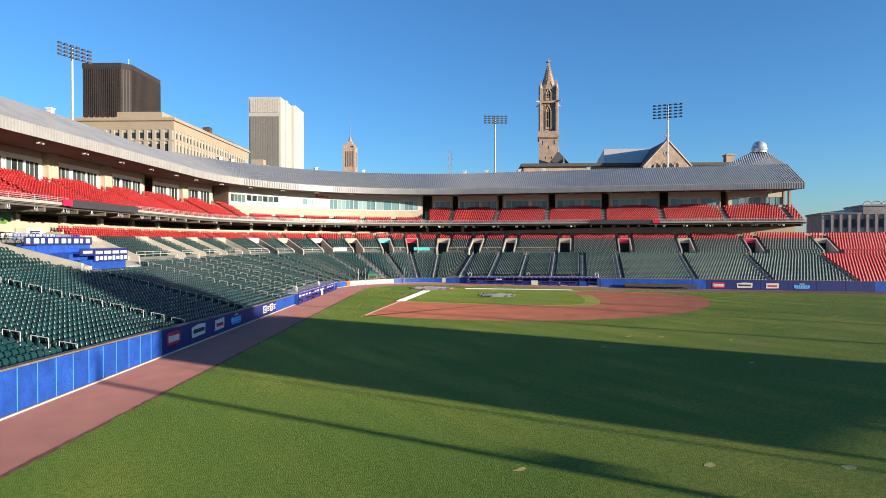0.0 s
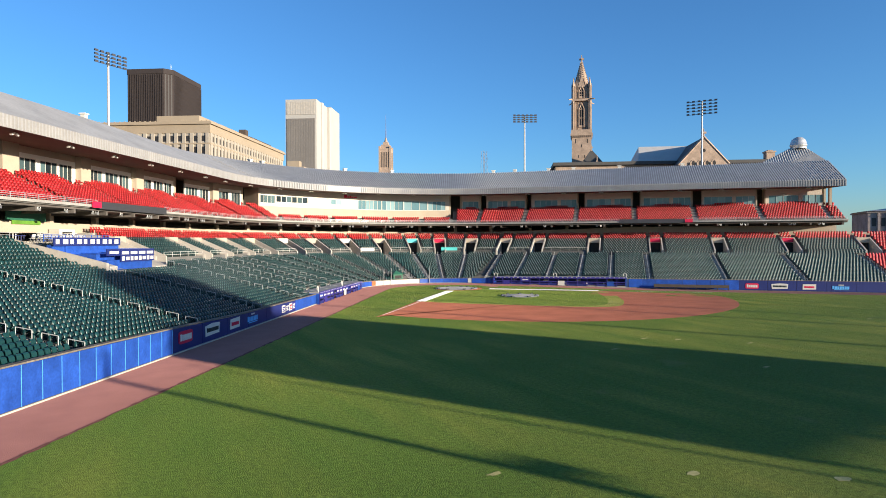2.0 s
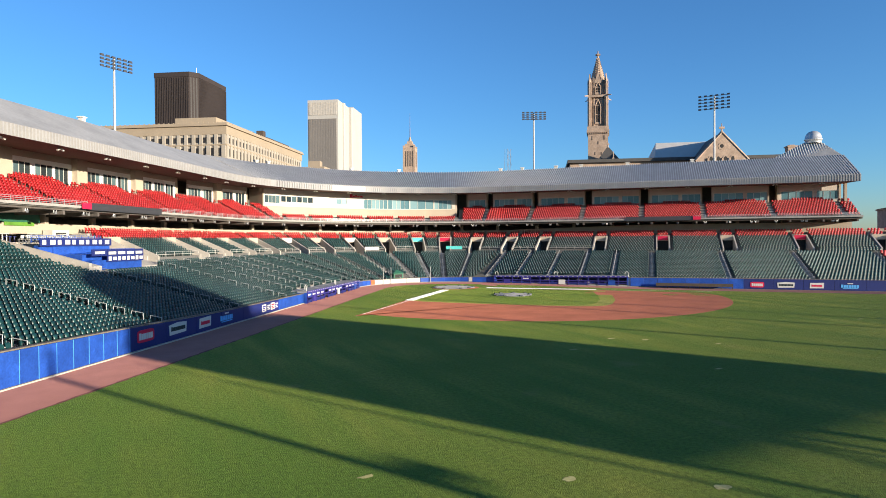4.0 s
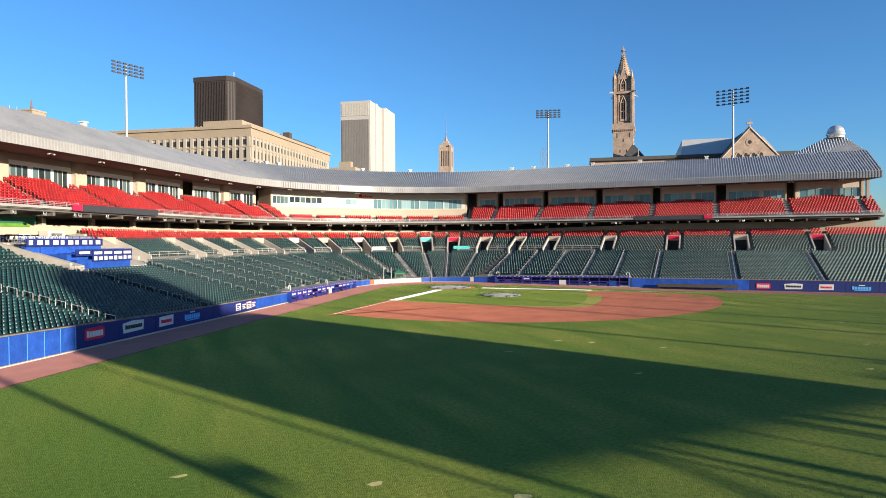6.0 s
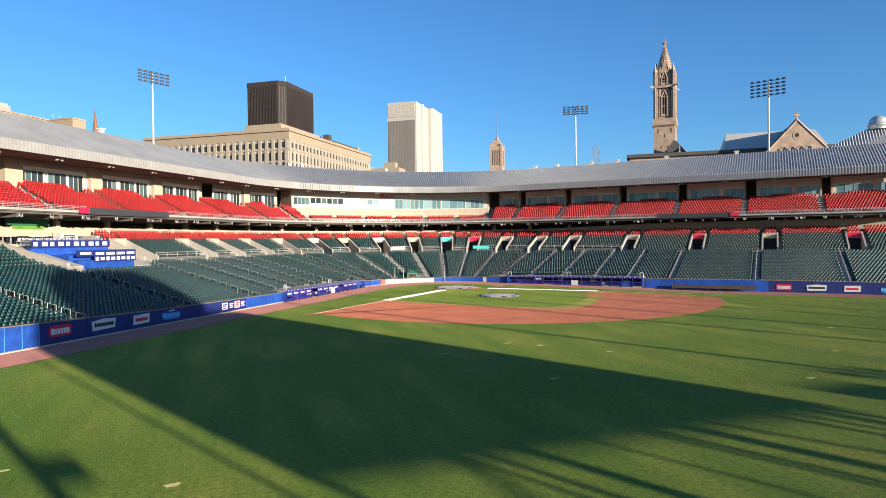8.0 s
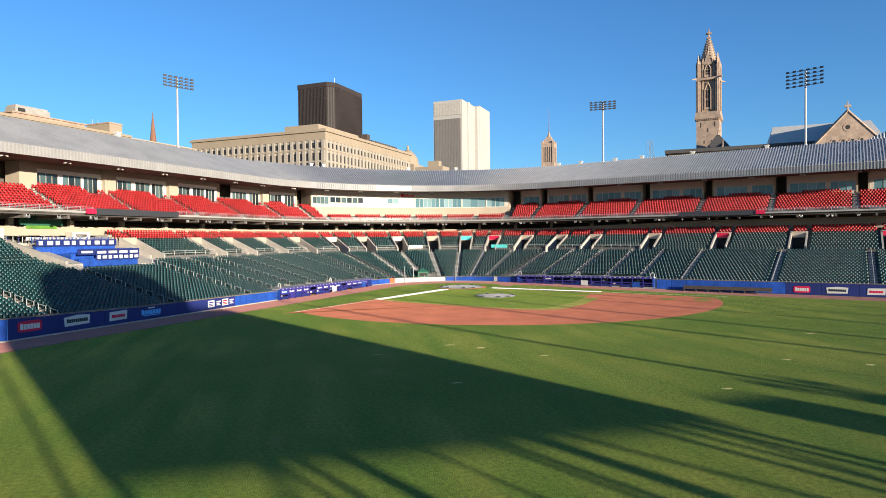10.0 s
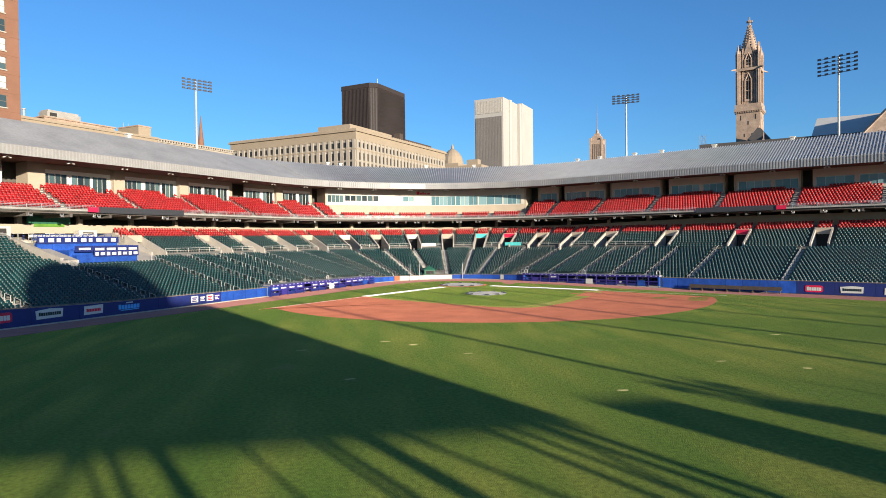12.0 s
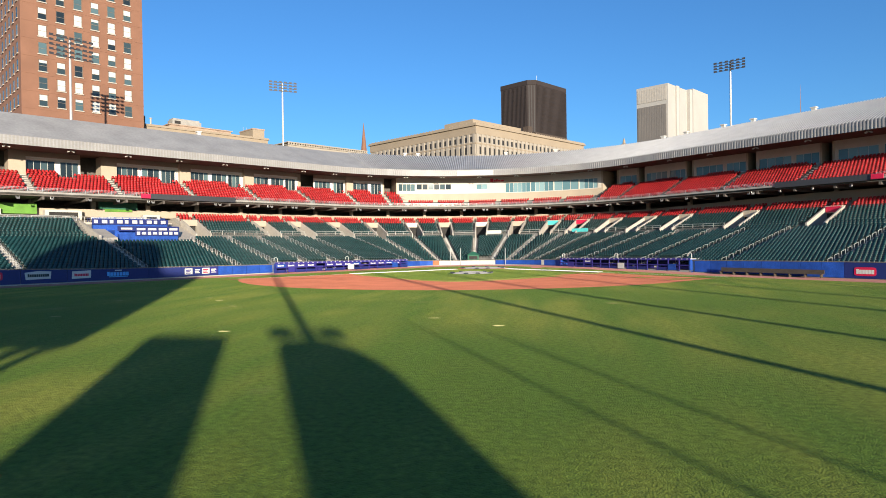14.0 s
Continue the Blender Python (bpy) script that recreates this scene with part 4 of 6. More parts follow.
def pads(u0, u1, width, mat, name="wall_pad"):
    n = max(1, round((u1 - u0) / width))
    for i in range(n):
        a, b = u0 + (u1 - u0) * i / n, u0 + (u1 - u0) * (i + 1) / n
        g = 0.02 if not 0 < a < ARC else 0.06
        gz = (lambda u: ramp(u, GROUND_R) + 0.06) if u0 > 100 else (lambda u: 0.14)
        part(name, Shape().ubox(a + g, b - g, -0.1, 0.03, gz, lambda u: wall_top(u) - 0.06), mat, wall)


pads(-118.0, -66.6, 1.5, BLUE)
pads(-66.6, -37.2, 4.9, NAVY, "banner_panel")
pads(-37.2, -28.3, 2.2, BLUE)
pads(0.3, 20.5, 5.0, BLUE)
pads(20.8, 25.0, 4.0, ORANGE, "sign_panel")
pads(25.2, 53.0, 9.0, WHITE, "sign_panel")
pads(53.2, 63.5, 10.0, PRESS, "sign_panel")
pads(63.8, 98.6, 6.0, BLUE)
pads(98.8, ARC, 2.5, WHITE, "sign_panel")
pads(ARC + 0.02, 106.0, 2.2, BLUE)
pads(132.8, 152.4, 2.4, BLUE)
pads(152.4, 181.0, 4.8, NAVY, "banner_panel")
pads(181.0, 205.0, 2.4, BLUE)
s = Shape()
for i in range(35):
    u = -118.0 + 1.5 * i * (51.4 / 51.0)
    s.ubox(u - 0.016, u + 0.016, -0.114, -0.06, 0.14, lambda q: wall_top(q) - 0.07)
part("pad_seams", s, SKYB, wall, "pale seams between the pads")


def oval(cx, cz, w, h, n=20, p=2.6):
    return [(cx + w * math.copysign(abs(math.cos(t)) ** (2 / p), math.cos(t)), cz + h * math.copysign(abs(math.sin(t)) ** (2 / p), math.sin(t))) for t in [2 * math.pi * i / n for i in range(n)]]


def plate(poly, y0, y1):
    """A flat panel in the x-z plane."""
    s = Shape()
    n = len(poly)
    v = [(x, y0, z) for x, z in poly] + [(x, y1, z) for x, z in poly]
    return s.add(v, [(i, (i + 1) % n, n + (i + 1) % n, n + i) for i in range(n)] + [tuple(reversed(range(n))), tuple(range(n, 2 * n))])


def bars(rows, y):
    s = Shape()
    for x0, x1, z0, z1 in rows:
        s.box(x0, x1, y - 0.02, y, z0, z1)
    return s


def letters(x0, x1, z0, z1, n):
    """Blocks that stand in for a wordmark."""
    out, w = [], (x1 - x0) / n
    for i in range(n):
        h = z1 - (z1 - z0) * (0.0 if i == 0 else 0.12)
        out.append((x0 + i * w, x0 + (i + 0.84) * w, z0, h))
    return out


def lettering(root, blocks, y, mat):
    for blk in blocks:
        part("letter_block", bars([blk], y), mat, root)


def wall_signs(spots, zc, k):
    (ua, ub, uc, ud) = spots
    for u, kind in ((ua, 0), (ub, 1), (uc, 2), (ud, 3)):
        z = zc(u)
        m = place(u, -0.13, z)
        if kind == 0:
            root = thing("advert_sign", m, "red oval advertising sign with white wordmark on the wall", "sign", "wall signs")
            part("panel", plate(oval(0, 0, 1.12 * k, 0.5 * k, 28, 6.0), -0.02, 0.02), REDS, root)
            lettering(root, letters(-0.9 * k, 0.95 * k, -0.27 * k, 0.27 * k, 6), -0.022, WHITE)
        elif kind == 1:
            root = thing("advert_sign", m, "white advertising sign with dark script on the wall", "sign", "wall signs")
            part("panel", plate([(-1.3 * k, -0.48 * k), (1.3 * k, -0.42 * k), (1.38 * k, 0.46 * k), (0, 0.55 * k), (-1.4 * k, 0.4 * k)], -0.02, 0.02), WHITE, root)
            lettering(root, letters(-1.1 * k, 1.15 * k, -0.16 * k, 0.22 * k, 10), -0.022, INK)
        elif kind == 2:
            root = thing("advert_sign", m, "white advertising sign with red script on the wall", "sign", "wall signs")
            part("panel", plate([(-1.1 * k, -0.5 * k), (1.05 * k, -0.46 * k), (1.1 * k, 0.5 * k), (-1.05 * k, 0.44 * k)], -0.02, 0.02), WHITE, root)
            lettering(root, letters(-0.82 * k, 0.82 * k, -0.2 * k, 0.16 * k, 9), -0.022, REDS)
        else:
            root = thing("advert_sign", m, "light blue wordmark sign on the navy wall", "sign", "wall signs")
            lettering(root, letters(-1.35 * k, 1.35 * k, -0.3 * k, 0.24 * k, 7), -0.01, SKYB)
            part("underline", bars([(-1.1 * k, 1.2 * k, -0.46 * k, -0.36 * k)], -0.01), SKYB, root)
            part("small_line", bars([(-0.4 * k, 0.45 * k, 0.34 * k, 0.48 * k)], -0.01), WHITE, root)


wall_signs((-64.6, -59.9, -55.2, -50.9), lambda u: wall_top(u) * 0.5 + 0.16, 1.0)
wall_signs((154.6, 159.2, 164.0, 169.0), lambda u: 0.42, 1.0)
for u, m, ink, lab in ((-41.6, WHITE, PURPLE, "small white notice panel with dark print"), (-40.3, NAVY, WHITE, "small navy notice panel with white print"), (-39.1, WHITE, REDS, "small white notice panel with red and dark print"), (-37.9, PURPLE, WHITE, "small indigo notice panel with white print")):
    root = thing("notice_panel", place(u, -0.13, 0.85), lab, "sign", "notice panels")
    part("panel", plate([(-0.55, -0.42), (0.55, -0.42), (0.55, 0.42), (-0.55, 0.42)], -0.02, 0.02), m, root)
    for x0, x1, z0, z1 in ((-0.4, 0.36, 0.1, 0.26), (-0.4, 0.14, -0.1, 0.02), (-0.4, 0.3, -0.3, -0.18)):
        part("print", bars([(x0, x1, z0, z1)], -0.022), ink, root)


# ---- dugouts ----
def dugout(u0, u1, gz, label, near_end):
    root = thing("dugout", pose(0, 0, 0), label, "dugout", "dugouts")
    top = lambda u: wall_top(u) + 0.12
    part("roof", Shape().ubox(u0, u1, -0.5, 2.6, top, lambda u: top(u) + 0.16), CONC_D, root, "flat concrete roof")
    part("roof_edge", Shape().ubox(u0, u1, -0.58, -0.5, lambda u: top(u) - 0.12, lambda u: top(u) + 0.2), PURPLE, root, "indigo padded roof edge")
    part("back_wall", Shape().ubox(u0, u1, 2.3, 2.6, -0.9, top), NAVY, root, "navy back wall")
    part("bench", Shape().ubox(u0 + 1, u1 - 1, 1.5, 2.1, 0.0, 0.12).ubox(u0 + 1, u1 - 1, 2.0, 2.1, 0.12, 0.6), PURPLE, root, "indigo bench")
    for a, b in ((u0, u0 + 0.25), (u1 - 0.25, u1)):
        part("end_wall", Shape().ubox(a, b, -0.5, 2.6, -0.9, top), BLUE, root)
    n = round((u1 - u0) / 1.9)
    for i in range(n):
        a, b = u0 + (u1 - u0) * i / n, u0 + (u1 - u0) * (i + 1) / n
        rail = Shape().ubox(a, b, -0.62, -0.5, gz + 0.75, gz + 0.9).ubox(a, b, -0.6, -0.53, gz + 0.4, gz + 0.47).ubox(a, a + 0.13, -0.62, -0.5, gz, lambda u: top(u))
        part("front_rail", rail, PURPLE, root, "indigo padded rail")
        if i % 5 != 4 and (u0 < 0 or i in (3, 4)):
            hung = part("script_banner", Shape().ubox(a + 0.14, b - 0.02, -0.56, -0.53, lambda u: top(u) - 0.62, lambda u: top(u) - 0.13), PURPLE if i % 4 else BLUE, root, "indigo banner with white script bars")
            k = (b - a) / 10
            for c, e, lo, hi in ((2.2, 3.4, 0.5, 0.22), (3.6, 5.6, 0.48, 0.3), (5.8, 8.2, 0.46, 0.26)):
                part("script_bar", Shape().ubox(a + c * k, a + e * k, -0.575, -0.561, lambda u, lo=lo: top(u) - lo, lambda u, hi=hi: top(u) - hi), WHITE, hung)
        if i % 3 != 1:
            part("rail_banner", Shape().ubox(a + 0.2, b - 0.1, -0.56, -0.535, gz + 0.05, gz + 0.4), NAVY, root)
    s = Shape()
    for i in range(int((u1 - u0) / 0.9)):
        u = u0 + 0.5 + 0.9 * i
        part("edge_mark", Shape().ubox(u, u + 0.24, -0.6, -0.581, lambda q: top(q) + 0.02, lambda q: top(q) + 0.13), WHITE, root, "small white mark")
    part("floor", Shape().ubox(u0, u1, -0.5, 2.4, -0.9, -0.02), CONC_D, root)
    for k in range(3):
        a = u0 + (u1 - u0) * (0.08, 0.5, 0.86)[k]
        part("emblem_panel", Shape().ubox(a, a + 1.3, -0.66, -0.63, gz + 0.1, gz + 1.0), (PURPLE, WHITE, BLUE)[k], root)
    rng = random.Random(int(u0))
    for i in range(22):
        u = u0 + 1.5 + (u1 - u0 - 3) * rng.random()
        h = rng.uniform(0.15, 0.4)
        part("equipment_bag", Shape().ubox(u, u + rng.uniform(0.3, 0.7), 1.5, 1.9, 0.12, 0.12 + h), rng.choice((WHITE, BLUE, NAVY, PURPLE)), root)
    return root


dugout(-28.1, -0.2, 0.0, "long open dugout with indigo rails set into the stand", -28.1)
dugout(106.1, 132.4, -0.15, "long open dugout with indigo padded rails below the stand", 132.4)
for u in (-27.8, -14.0, 106.6, 118.6, 132.1):
    x, y = at(u, -0.2)
    z = wall_top(u) + 0.25
    s = Shape()
    for i in range(7):
        a, b = radians(180 * i / 7), radians(180 * (i + 1) / 7)
        w = DL if u < 0 else DR
        p = [(x + w.x * 0.3 * math.cos(t), y + w.y * 0.3 * math.cos(t), z + 0.55 + 0.3 * math.sin(t)) for t in (a, b)]
        s.bar(p[0], p[1], 0.06, 6)
    s.bar((x + w.x * 0.3, y + w.y * 0.3, z - 0.1), (x + w.x * 0.3, y + w.y * 0.3, z + 0.55), 0.06, 6)
    s.bar((x - w.x * 0.3, y - w.y * 0.3, z + 0.3), (x - w.x * 0.3, y - w.y * 0.3, z + 0.55), 0.06, 6)
    solid("vent_pipe", s, WHITE, "white bent vent pipe on the dugout roof", "vent pipe", "vent pipes")
root = thing("bullpen_bench", place(144.0, -1.2, -0.42), "long low brown bench in front of the blue wall", "bench")
part("seat", Shape().box(-6.6, 6.6, -0.3, 0.3, 0.42, 0.5), TAN, root)
part("backrest", Shape().box(-6.6, 6.6, 0.3, 0.36, 0.5, 0.95), TAN, root)
lg = Shape().box(-0.05, 0.05, -0.28, 0.3, 0, 0.42).mesh("leg", TAN)
for i in range(8):
    share("leg", lg, root, pose(-6.4 + 12.8 * i / 7, 0, 0))

# ---- booth and net posts behind home plate ----
root = thing("green_booth", place(48.6, 1.6, 0.6) @ Matrix.Scale(0.74, 4), "green cloth booth with pitched top behind home plate", "booth")
part("body", Shape().box(-1.5, 1.5, -1.1, 1.2, 0.0, 1.9), GREENB, root)
part("opening", Shape().box(-1.1, 1.1, -1.14, -1.1, 0.7, 1.6), DARK, root)
part("canopy", Shape().add([(-1.9, -1.4, 1.9), (1.9, -1.4, 1.9), (1.9, 1.4, 1.9), (-1.9, 1.4, 1.9), (0, 0, 2.9)], ((0, 1, 4), (1, 2, 4), (2, 3, 4), (3, 0, 4), (3, 2, 1, 0))), GREENB, root)
for u in (33.0, 40.0, 71.0):
    x, y = at(u, -0.3)
    solid("net_post", Shape().bar((x, y, 0), (x, y, 3.4), 0.06, 8), POLE, "slim grey post behind home plate", "post", "net posts")


# ---- lights under the deck and soffit ----
def floodlight():
    root = thing("floodlight", pose(0, 0, 0), "small white floodlight under the deck edge", "floodlight", "deck floodlights")
    part("housing", Shape().add([(-0.22, -0.1, -0.16), (0.22, -0.1, -0.16), (0.22, -0.1, 0.16), (-0.22, -0.1, 0.16), (-0.14, 0.2, -0.08), (0.14, 0.2, -0.08), (0.14, 0.2, 0.1), (-0.14, 0.2, 0.1)],
                                 ((0, 1, 2, 3), (7, 6, 5, 4), (0, 4, 5, 1), (1, 5, 6, 2), (2, 6, 7, 3), (3, 7, 4, 0))), FLOOD, root)
    part("bracket", Shape().bar((-0.25, 0, 0), (-0.25, 0, 0.35), 0.03, 5).bar((0.25, 0, 0), (0.25, 0, 0.35), 0.03, 5).bar((-0.25, 0, 0.35), (0.25, 0, 0.35), 0.03, 5), STEEL, root)
    return root


flrng = random.Random(3)
fl = floodlight()
first = True
u = -78.0
while u < 176:
    for off in ((0.0, 0.8) if flrng.random() < 0.4 else (0.0,)):
        m = place(step_u(u, off, 25.5), 25.8, 12.36, flrng.uniform(-35, 35))
        if first:
            fl.matrix_world = m
            first = False
        else:
            copy_thing(fl, m)
    u = step_u(u, flrng.uniform(4.2, 6.6), 25)
sf = thing("soffit_light", place(-76.0, 26.6, EAVE - 0.2), "pale twin-head light fixed under the roof soffit", "light fixture", "soffit lights")
part("plate", Shape().box(-0.12, 0.12, -0.1, 0.1, 0.12, 0.2), WHITE, sf)
for sx in (-1, 1):
    part("head", Shape().box(-0.2, 0.2, -0.14, 0.14, -0.1, 0.1, Matrix.Translation((0.32 * sx, 0, 0)) @ Matrix.Rotation(radians(22 * sx), 4, "Y")), WHITE, sf)
u = step_u(-76.0, 8.8, 26)
while u < 176:
    copy_thing(sf, place(u, 26.6, EAVE - 0.2))
    u = step_u(u, 8.8, 26)

# ---- terrace with blue boards ----
root = thing("blue_platform", pose(0, 0, 0), "bright blue stepped platform with navy scoreboard strips", "platform")
part("lower_panel", Shape().ubox(-44.6, -35.2, 19.6, 20.6, 5.2, 6.6), BLUE, root)
part("lower_back", Shape().ubox(-45.0, -35.3, 20.6, 24.1, 5.4, 7.3), BLUE, root)
part("upper_panel", Shape().ubox(-45.2, -35.3, 24.1, 25.0, 6.3, 8.6), BLUE, root)
part("left_panel", Shape().ubox(-47.2, -45.2, 24.3, 24.9, 6.3, 8.4), BLUE, root)
bn = part("strip", Shape().ubox(-42.2, -35.1, 19.4, 19.5, 6.35, 7.9), NAVY, root, "navy strip with white panels")
s = Shape()
for i in range(4):
    u = -42.0 + 1.75 * i
    for a, b, lo, hi in ((0, 1.35, 7.25, 7.6), (0, 0.5, 6.5, 7.0), (0.8, 1.45, 6.55, 6.95)):
        part("white_panel", Shape().ubox(u + a, u + b, 19.36, 19.4, lo, hi), WHITE, bn)
bn = part("strip", Shape().ubox(-44.9, -42.3, 19.4, 19.5, 7.1, 7.9), NAVY, root, "navy strip with white lettering bars")
part("lettering", Shape().ubox(-44.4, -42.7, 19.36, 19.4, 7.35, 7.65), WHITE, bn)
bn = part("strip", Shape().ubox(-47.4, -35.2, 23.9, 24.0, 8.3, 9.25), NAVY, root, "navy strip with white panels")
s = Shape()
for i in range(10):
    u = -47.1 + 1.18 * i
    part("white_panel", Shape().ubox(u, u + (0.8 if i % 2 else 0.55), 23.86, 23.9, 8.5, 9.05), WHITE, bn)
part("handrail", Shape().ubox(-44.6, -35.2, 20.5, 20.55, 7.9, 7.95).ubox(-44.6, -35.2, 20.5, 20.55, 7.5, 7.55), BLUE, root)
solid("terrace_deck", Shape().ubox(-100.0, -33.0, 28.0, 33.0, 8.0, 8.8), CONC, "pale terrace deck above the seats", kind="structure")
solid("ramp_wall", Shape().loft(-48.3, -47.9, [(17.2, 4.4), (17.2, 6.4), (31.5, 9.9), (31.5, 4.4)]), CONC, "white sloping concrete ramp wall", kind="structure")
solid("ramp", Shape().loft(-47.9, -45.4, [(17.8, 4.4), (17.8, 6.0), (31.5, 9.3), (31.5, 4.4)]), CONC, "pale concrete ramp up to the terrace", kind="structure")
solid("ramp", Shape().loft(-35.0, -31.3, [(19.2, 4.4), (19.2, 5.6), (31.5, 9.3), (31.5, 4.4)]), CONC, "pale concrete ramp beside the blue platform", kind="structure")
rng = random.Random(9)
for i in range(22):
    u, d = -84 + 2.3 * i, 29.0 + 1.6 * (i % 2) + rng.uniform(-0.3, 0.3)
    m = place(u, d, 8.8, rng.uniform(-30, 30))
    if i == 0:
        tb = thing("terrace_table", m, "small white terrace table with dark stools", "table", "terrace tables")
        part("tabletop", Shape().box(-0.6, 0.6, -0.4, 0.4, 0.98, 1.03), WHITE, tb)
        part("pedestal", Shape().bar((0, 0, 0), (0, 0, 0.98), 0.06, 8), STEEL, tb)
        for sx, sy in ((-0.9, 0), (0.9, 0), (0, -0.8)):
            part("stool", Shape().bar((sx, sy, 0.66), (sx, sy, 0.72), 0.18, 10).bar((sx, sy, 0), (sx, sy, 0.66), 0.04, 6), NAVY, tb)
    else:
        copy_thing(tb, m)
for i in range(26):
    m = place(-46.6 + 0.62 * (i % 13) + rng.uniform(-0.1, 0.1), 26.2 + 0.9 * (i // 13), 8.7, 180 + rng.uniform(-12, 12))
    if i == 0:
        fc = thing("folding_chair", m, "white folding chair on the blue platform", "chair", "platform chairs")
        part("seat", Shape().box(-0.22, 0.22, -0.22, 0.22, 0.43, 0.47), WHITE, fc)
        part("backrest", Shape().box(-0.22, 0.22, 0.2, 0.24, 0.55, 0.9), WHITE, fc)
        for sx in (-1, 1):
            part("leg", Shape().bar((sx * 0.2, -0.2, 0), (sx * 0.2, 0.22, 0.9), 0.015, 5), STEEL, fc)
            part("leg", Shape().bar((sx * 0.2, 0.2, 0), (sx * 0.2, -0.2, 0.45), 0.015, 5), STEEL, fc)
    else:
        copy_thing(fc, m)
guard_rail(-98.0, -48.6, 28.1, 8.8, 1.0, 1.6, 4, STEEL, "pale steel rail round the terrace", "terrace rails")
guard_rail(-47.0, -35.3, 25.4, 8.7, 0.9, 1.2, 4, BLUE, "blue painted rail above the platform", "terrace rails")
solid("lime_banner", Shape().ubox(-76.0, -66.0, 31.6, 31.7, 9.3, 11.5), LIME, "lime green and pale banner under the deck", "banner")
solid("lime_banner", Shape().ubox(-43.0, -38.4, 32.4, 32.5, 10.9, 11.35), LIME, "lime green banner strip hung under the deck", "banner")
# same lime panel above the deck's shadow line, its shade painted as dark green
solid("shaded_lime_banner", Shape().ubox(-44.0, -37.5, 32.4, 32.5, 11.36, 12.6), GREENB, "upper part of the lime banner, dark green for the deck's shade", "banner")
solid("lime_banner", Shape().ubox(-58.5, -53.5, 31.6, 31.7, 10.2, 11.9), LIME, "lime green and pale banner under the deck", "banner")
for a, b, h in ((-64.0, -58.5, 10.9), (-52.5, -47.0, 10.9), (-37.0, -34.0, 10.4)):
    root = thing("terrace_kiosk", pose(0, 0, 0), "pale kiosk with a dark counter opening", "kiosk", "kiosks")
    part("body", Shape().ubox(a, b, 31.0, 32.4, 8.8, h), PRESS, root)
    part("opening", Shape().ubox(a + 0.6, b - 0.6, 30.95, 30.99, 9.7, h - 0.35), DARK, root)
# ---- small roof vents along the ridge ----
vent = None
for i, (u, h) in enumerate(((-24.0, 0.9), (30.0, 0.7), (33.5, 0.5), (57.0, 0.6), (70.0, 0.9), (98.0, 1.1), (104.0, 0.7), (113.0, 1.0), (119.5, 0.8), (131.0, 0.9), (146.0, 0.8))):
    m = place(u, ridge_d(u) + 0.6, RIDGE - 0.35)
    if vent is None:
        vent = thing("roof_vent", m, "small pale metal roof vent on the ridge", "roof vent", "roof vents")
        part("duct", Shape().box(-0.35, 0.35, -0.35, 0.35, 0, 0.95), WHITE, vent)
        part("cap", Shape().box(-0.5, 0.5, -0.5, 0.5, 0.95, 1.15), WHITE, vent)
    else:
        copy_thing(vent, m)


# ---- light towers ----
def light_tower(x, y, top, yaw, label, rows=5, cols=6, w=8.0, h=3.6, name="light_tower"):
    root = thing(name, pose(x, y, 0, 0, 0, yaw), label, "light tower", "light towers")
    part("pole", Shape().bar((0, 0, -0.6), (0, 0, top), 0.34, 10, 0.2), POLE, root)
    for j in range(rows):
        z = top - h + h * j / (rows - 1)
        part("crossarm", Shape().bar((-w / 2, -0.35, z), (w / 2, -0.35, z), 0.07, 5), LAMPM, root)
    me = Shape().add([(-0.36, -0.25, -0.28), (0.36, -0.25, -0.28), (0.36, -0.2, 0.2), (-0.36, -0.2, 0.2), (-0.24, 0.25, -0.05), (0.24, 0.25, -0.05), (0.24, 0.25, 0.22), (-0.24, 0.25, 0.22)],
                     ((0, 1, 2, 3), (7, 6, 5, 4), (0, 4, 5, 1), (1, 5, 6, 2), (2, 6, 7, 3), (3, 7, 4, 0))).mesh("lamp", LAMPM)
    for j in range(rows):
        for i in range(cols):
            share("lamp", me, root, pose(-w / 2 + w * i / (cols - 1), -0.7, top - h + h * j / (rows - 1)))
    return root


def facing(x, y):
    return math.degrees(math.atan2(-40 - y, -x)) + 90


for x, y, r, c, top, w, h in ((-54.3, 42.4, 4, 6, 45.6, 6.1, 2.1), (54.0, 46.9, 4, 6, 45.8, 6.2, 1.9), (84.3, 9.2, 5, 6, 46.2, 6.9, 3.4), (-81.0, 2.7, 5, 7, 45.4, 7.2, 3.6)):
    light_tower(x, y, top, facing(x, y), "tall grey light tower with banks of lamps behind the stand", r, c, w, h)

# ---- behind the outfield: fence, scoreboard and poles whose shade falls on the grass ----
s = Shape()
for (x0, y0), (x1, y1) in zip(FENCE, FENCE[1:]):
    m = pose(x0, y0, 0, 0, 0, math.degrees(math.atan2(y1 - y0, x1 - x0)))
    s.box(0, math.hypot(x1 - x0, y1 - y0), -0.2, 0, -0.6, 2.1, m)
solid("outfield_fence", s, BLUE, "blue padded outfield fence", kind="structure")
board = thing("scoreboard", pose(-5.0, -122.0, 0), "large dark scoreboard on braced steel legs", "scoreboard")
part("cabinet", plate([(-12.3, 6.3), (14.0, 6.3), (14.0, 15.5), (8.6, 15.6), (7.4, 19.2), (6.4, 21.0), (5.0, 21.8), (-4.4, 21.8), (-5.8, 21.0), (-7.1, 20.0), (-7.8, 16.8), (-7.6, 14.9), (-12.3, 14.7)], -1.2, 0), NAVY, board)
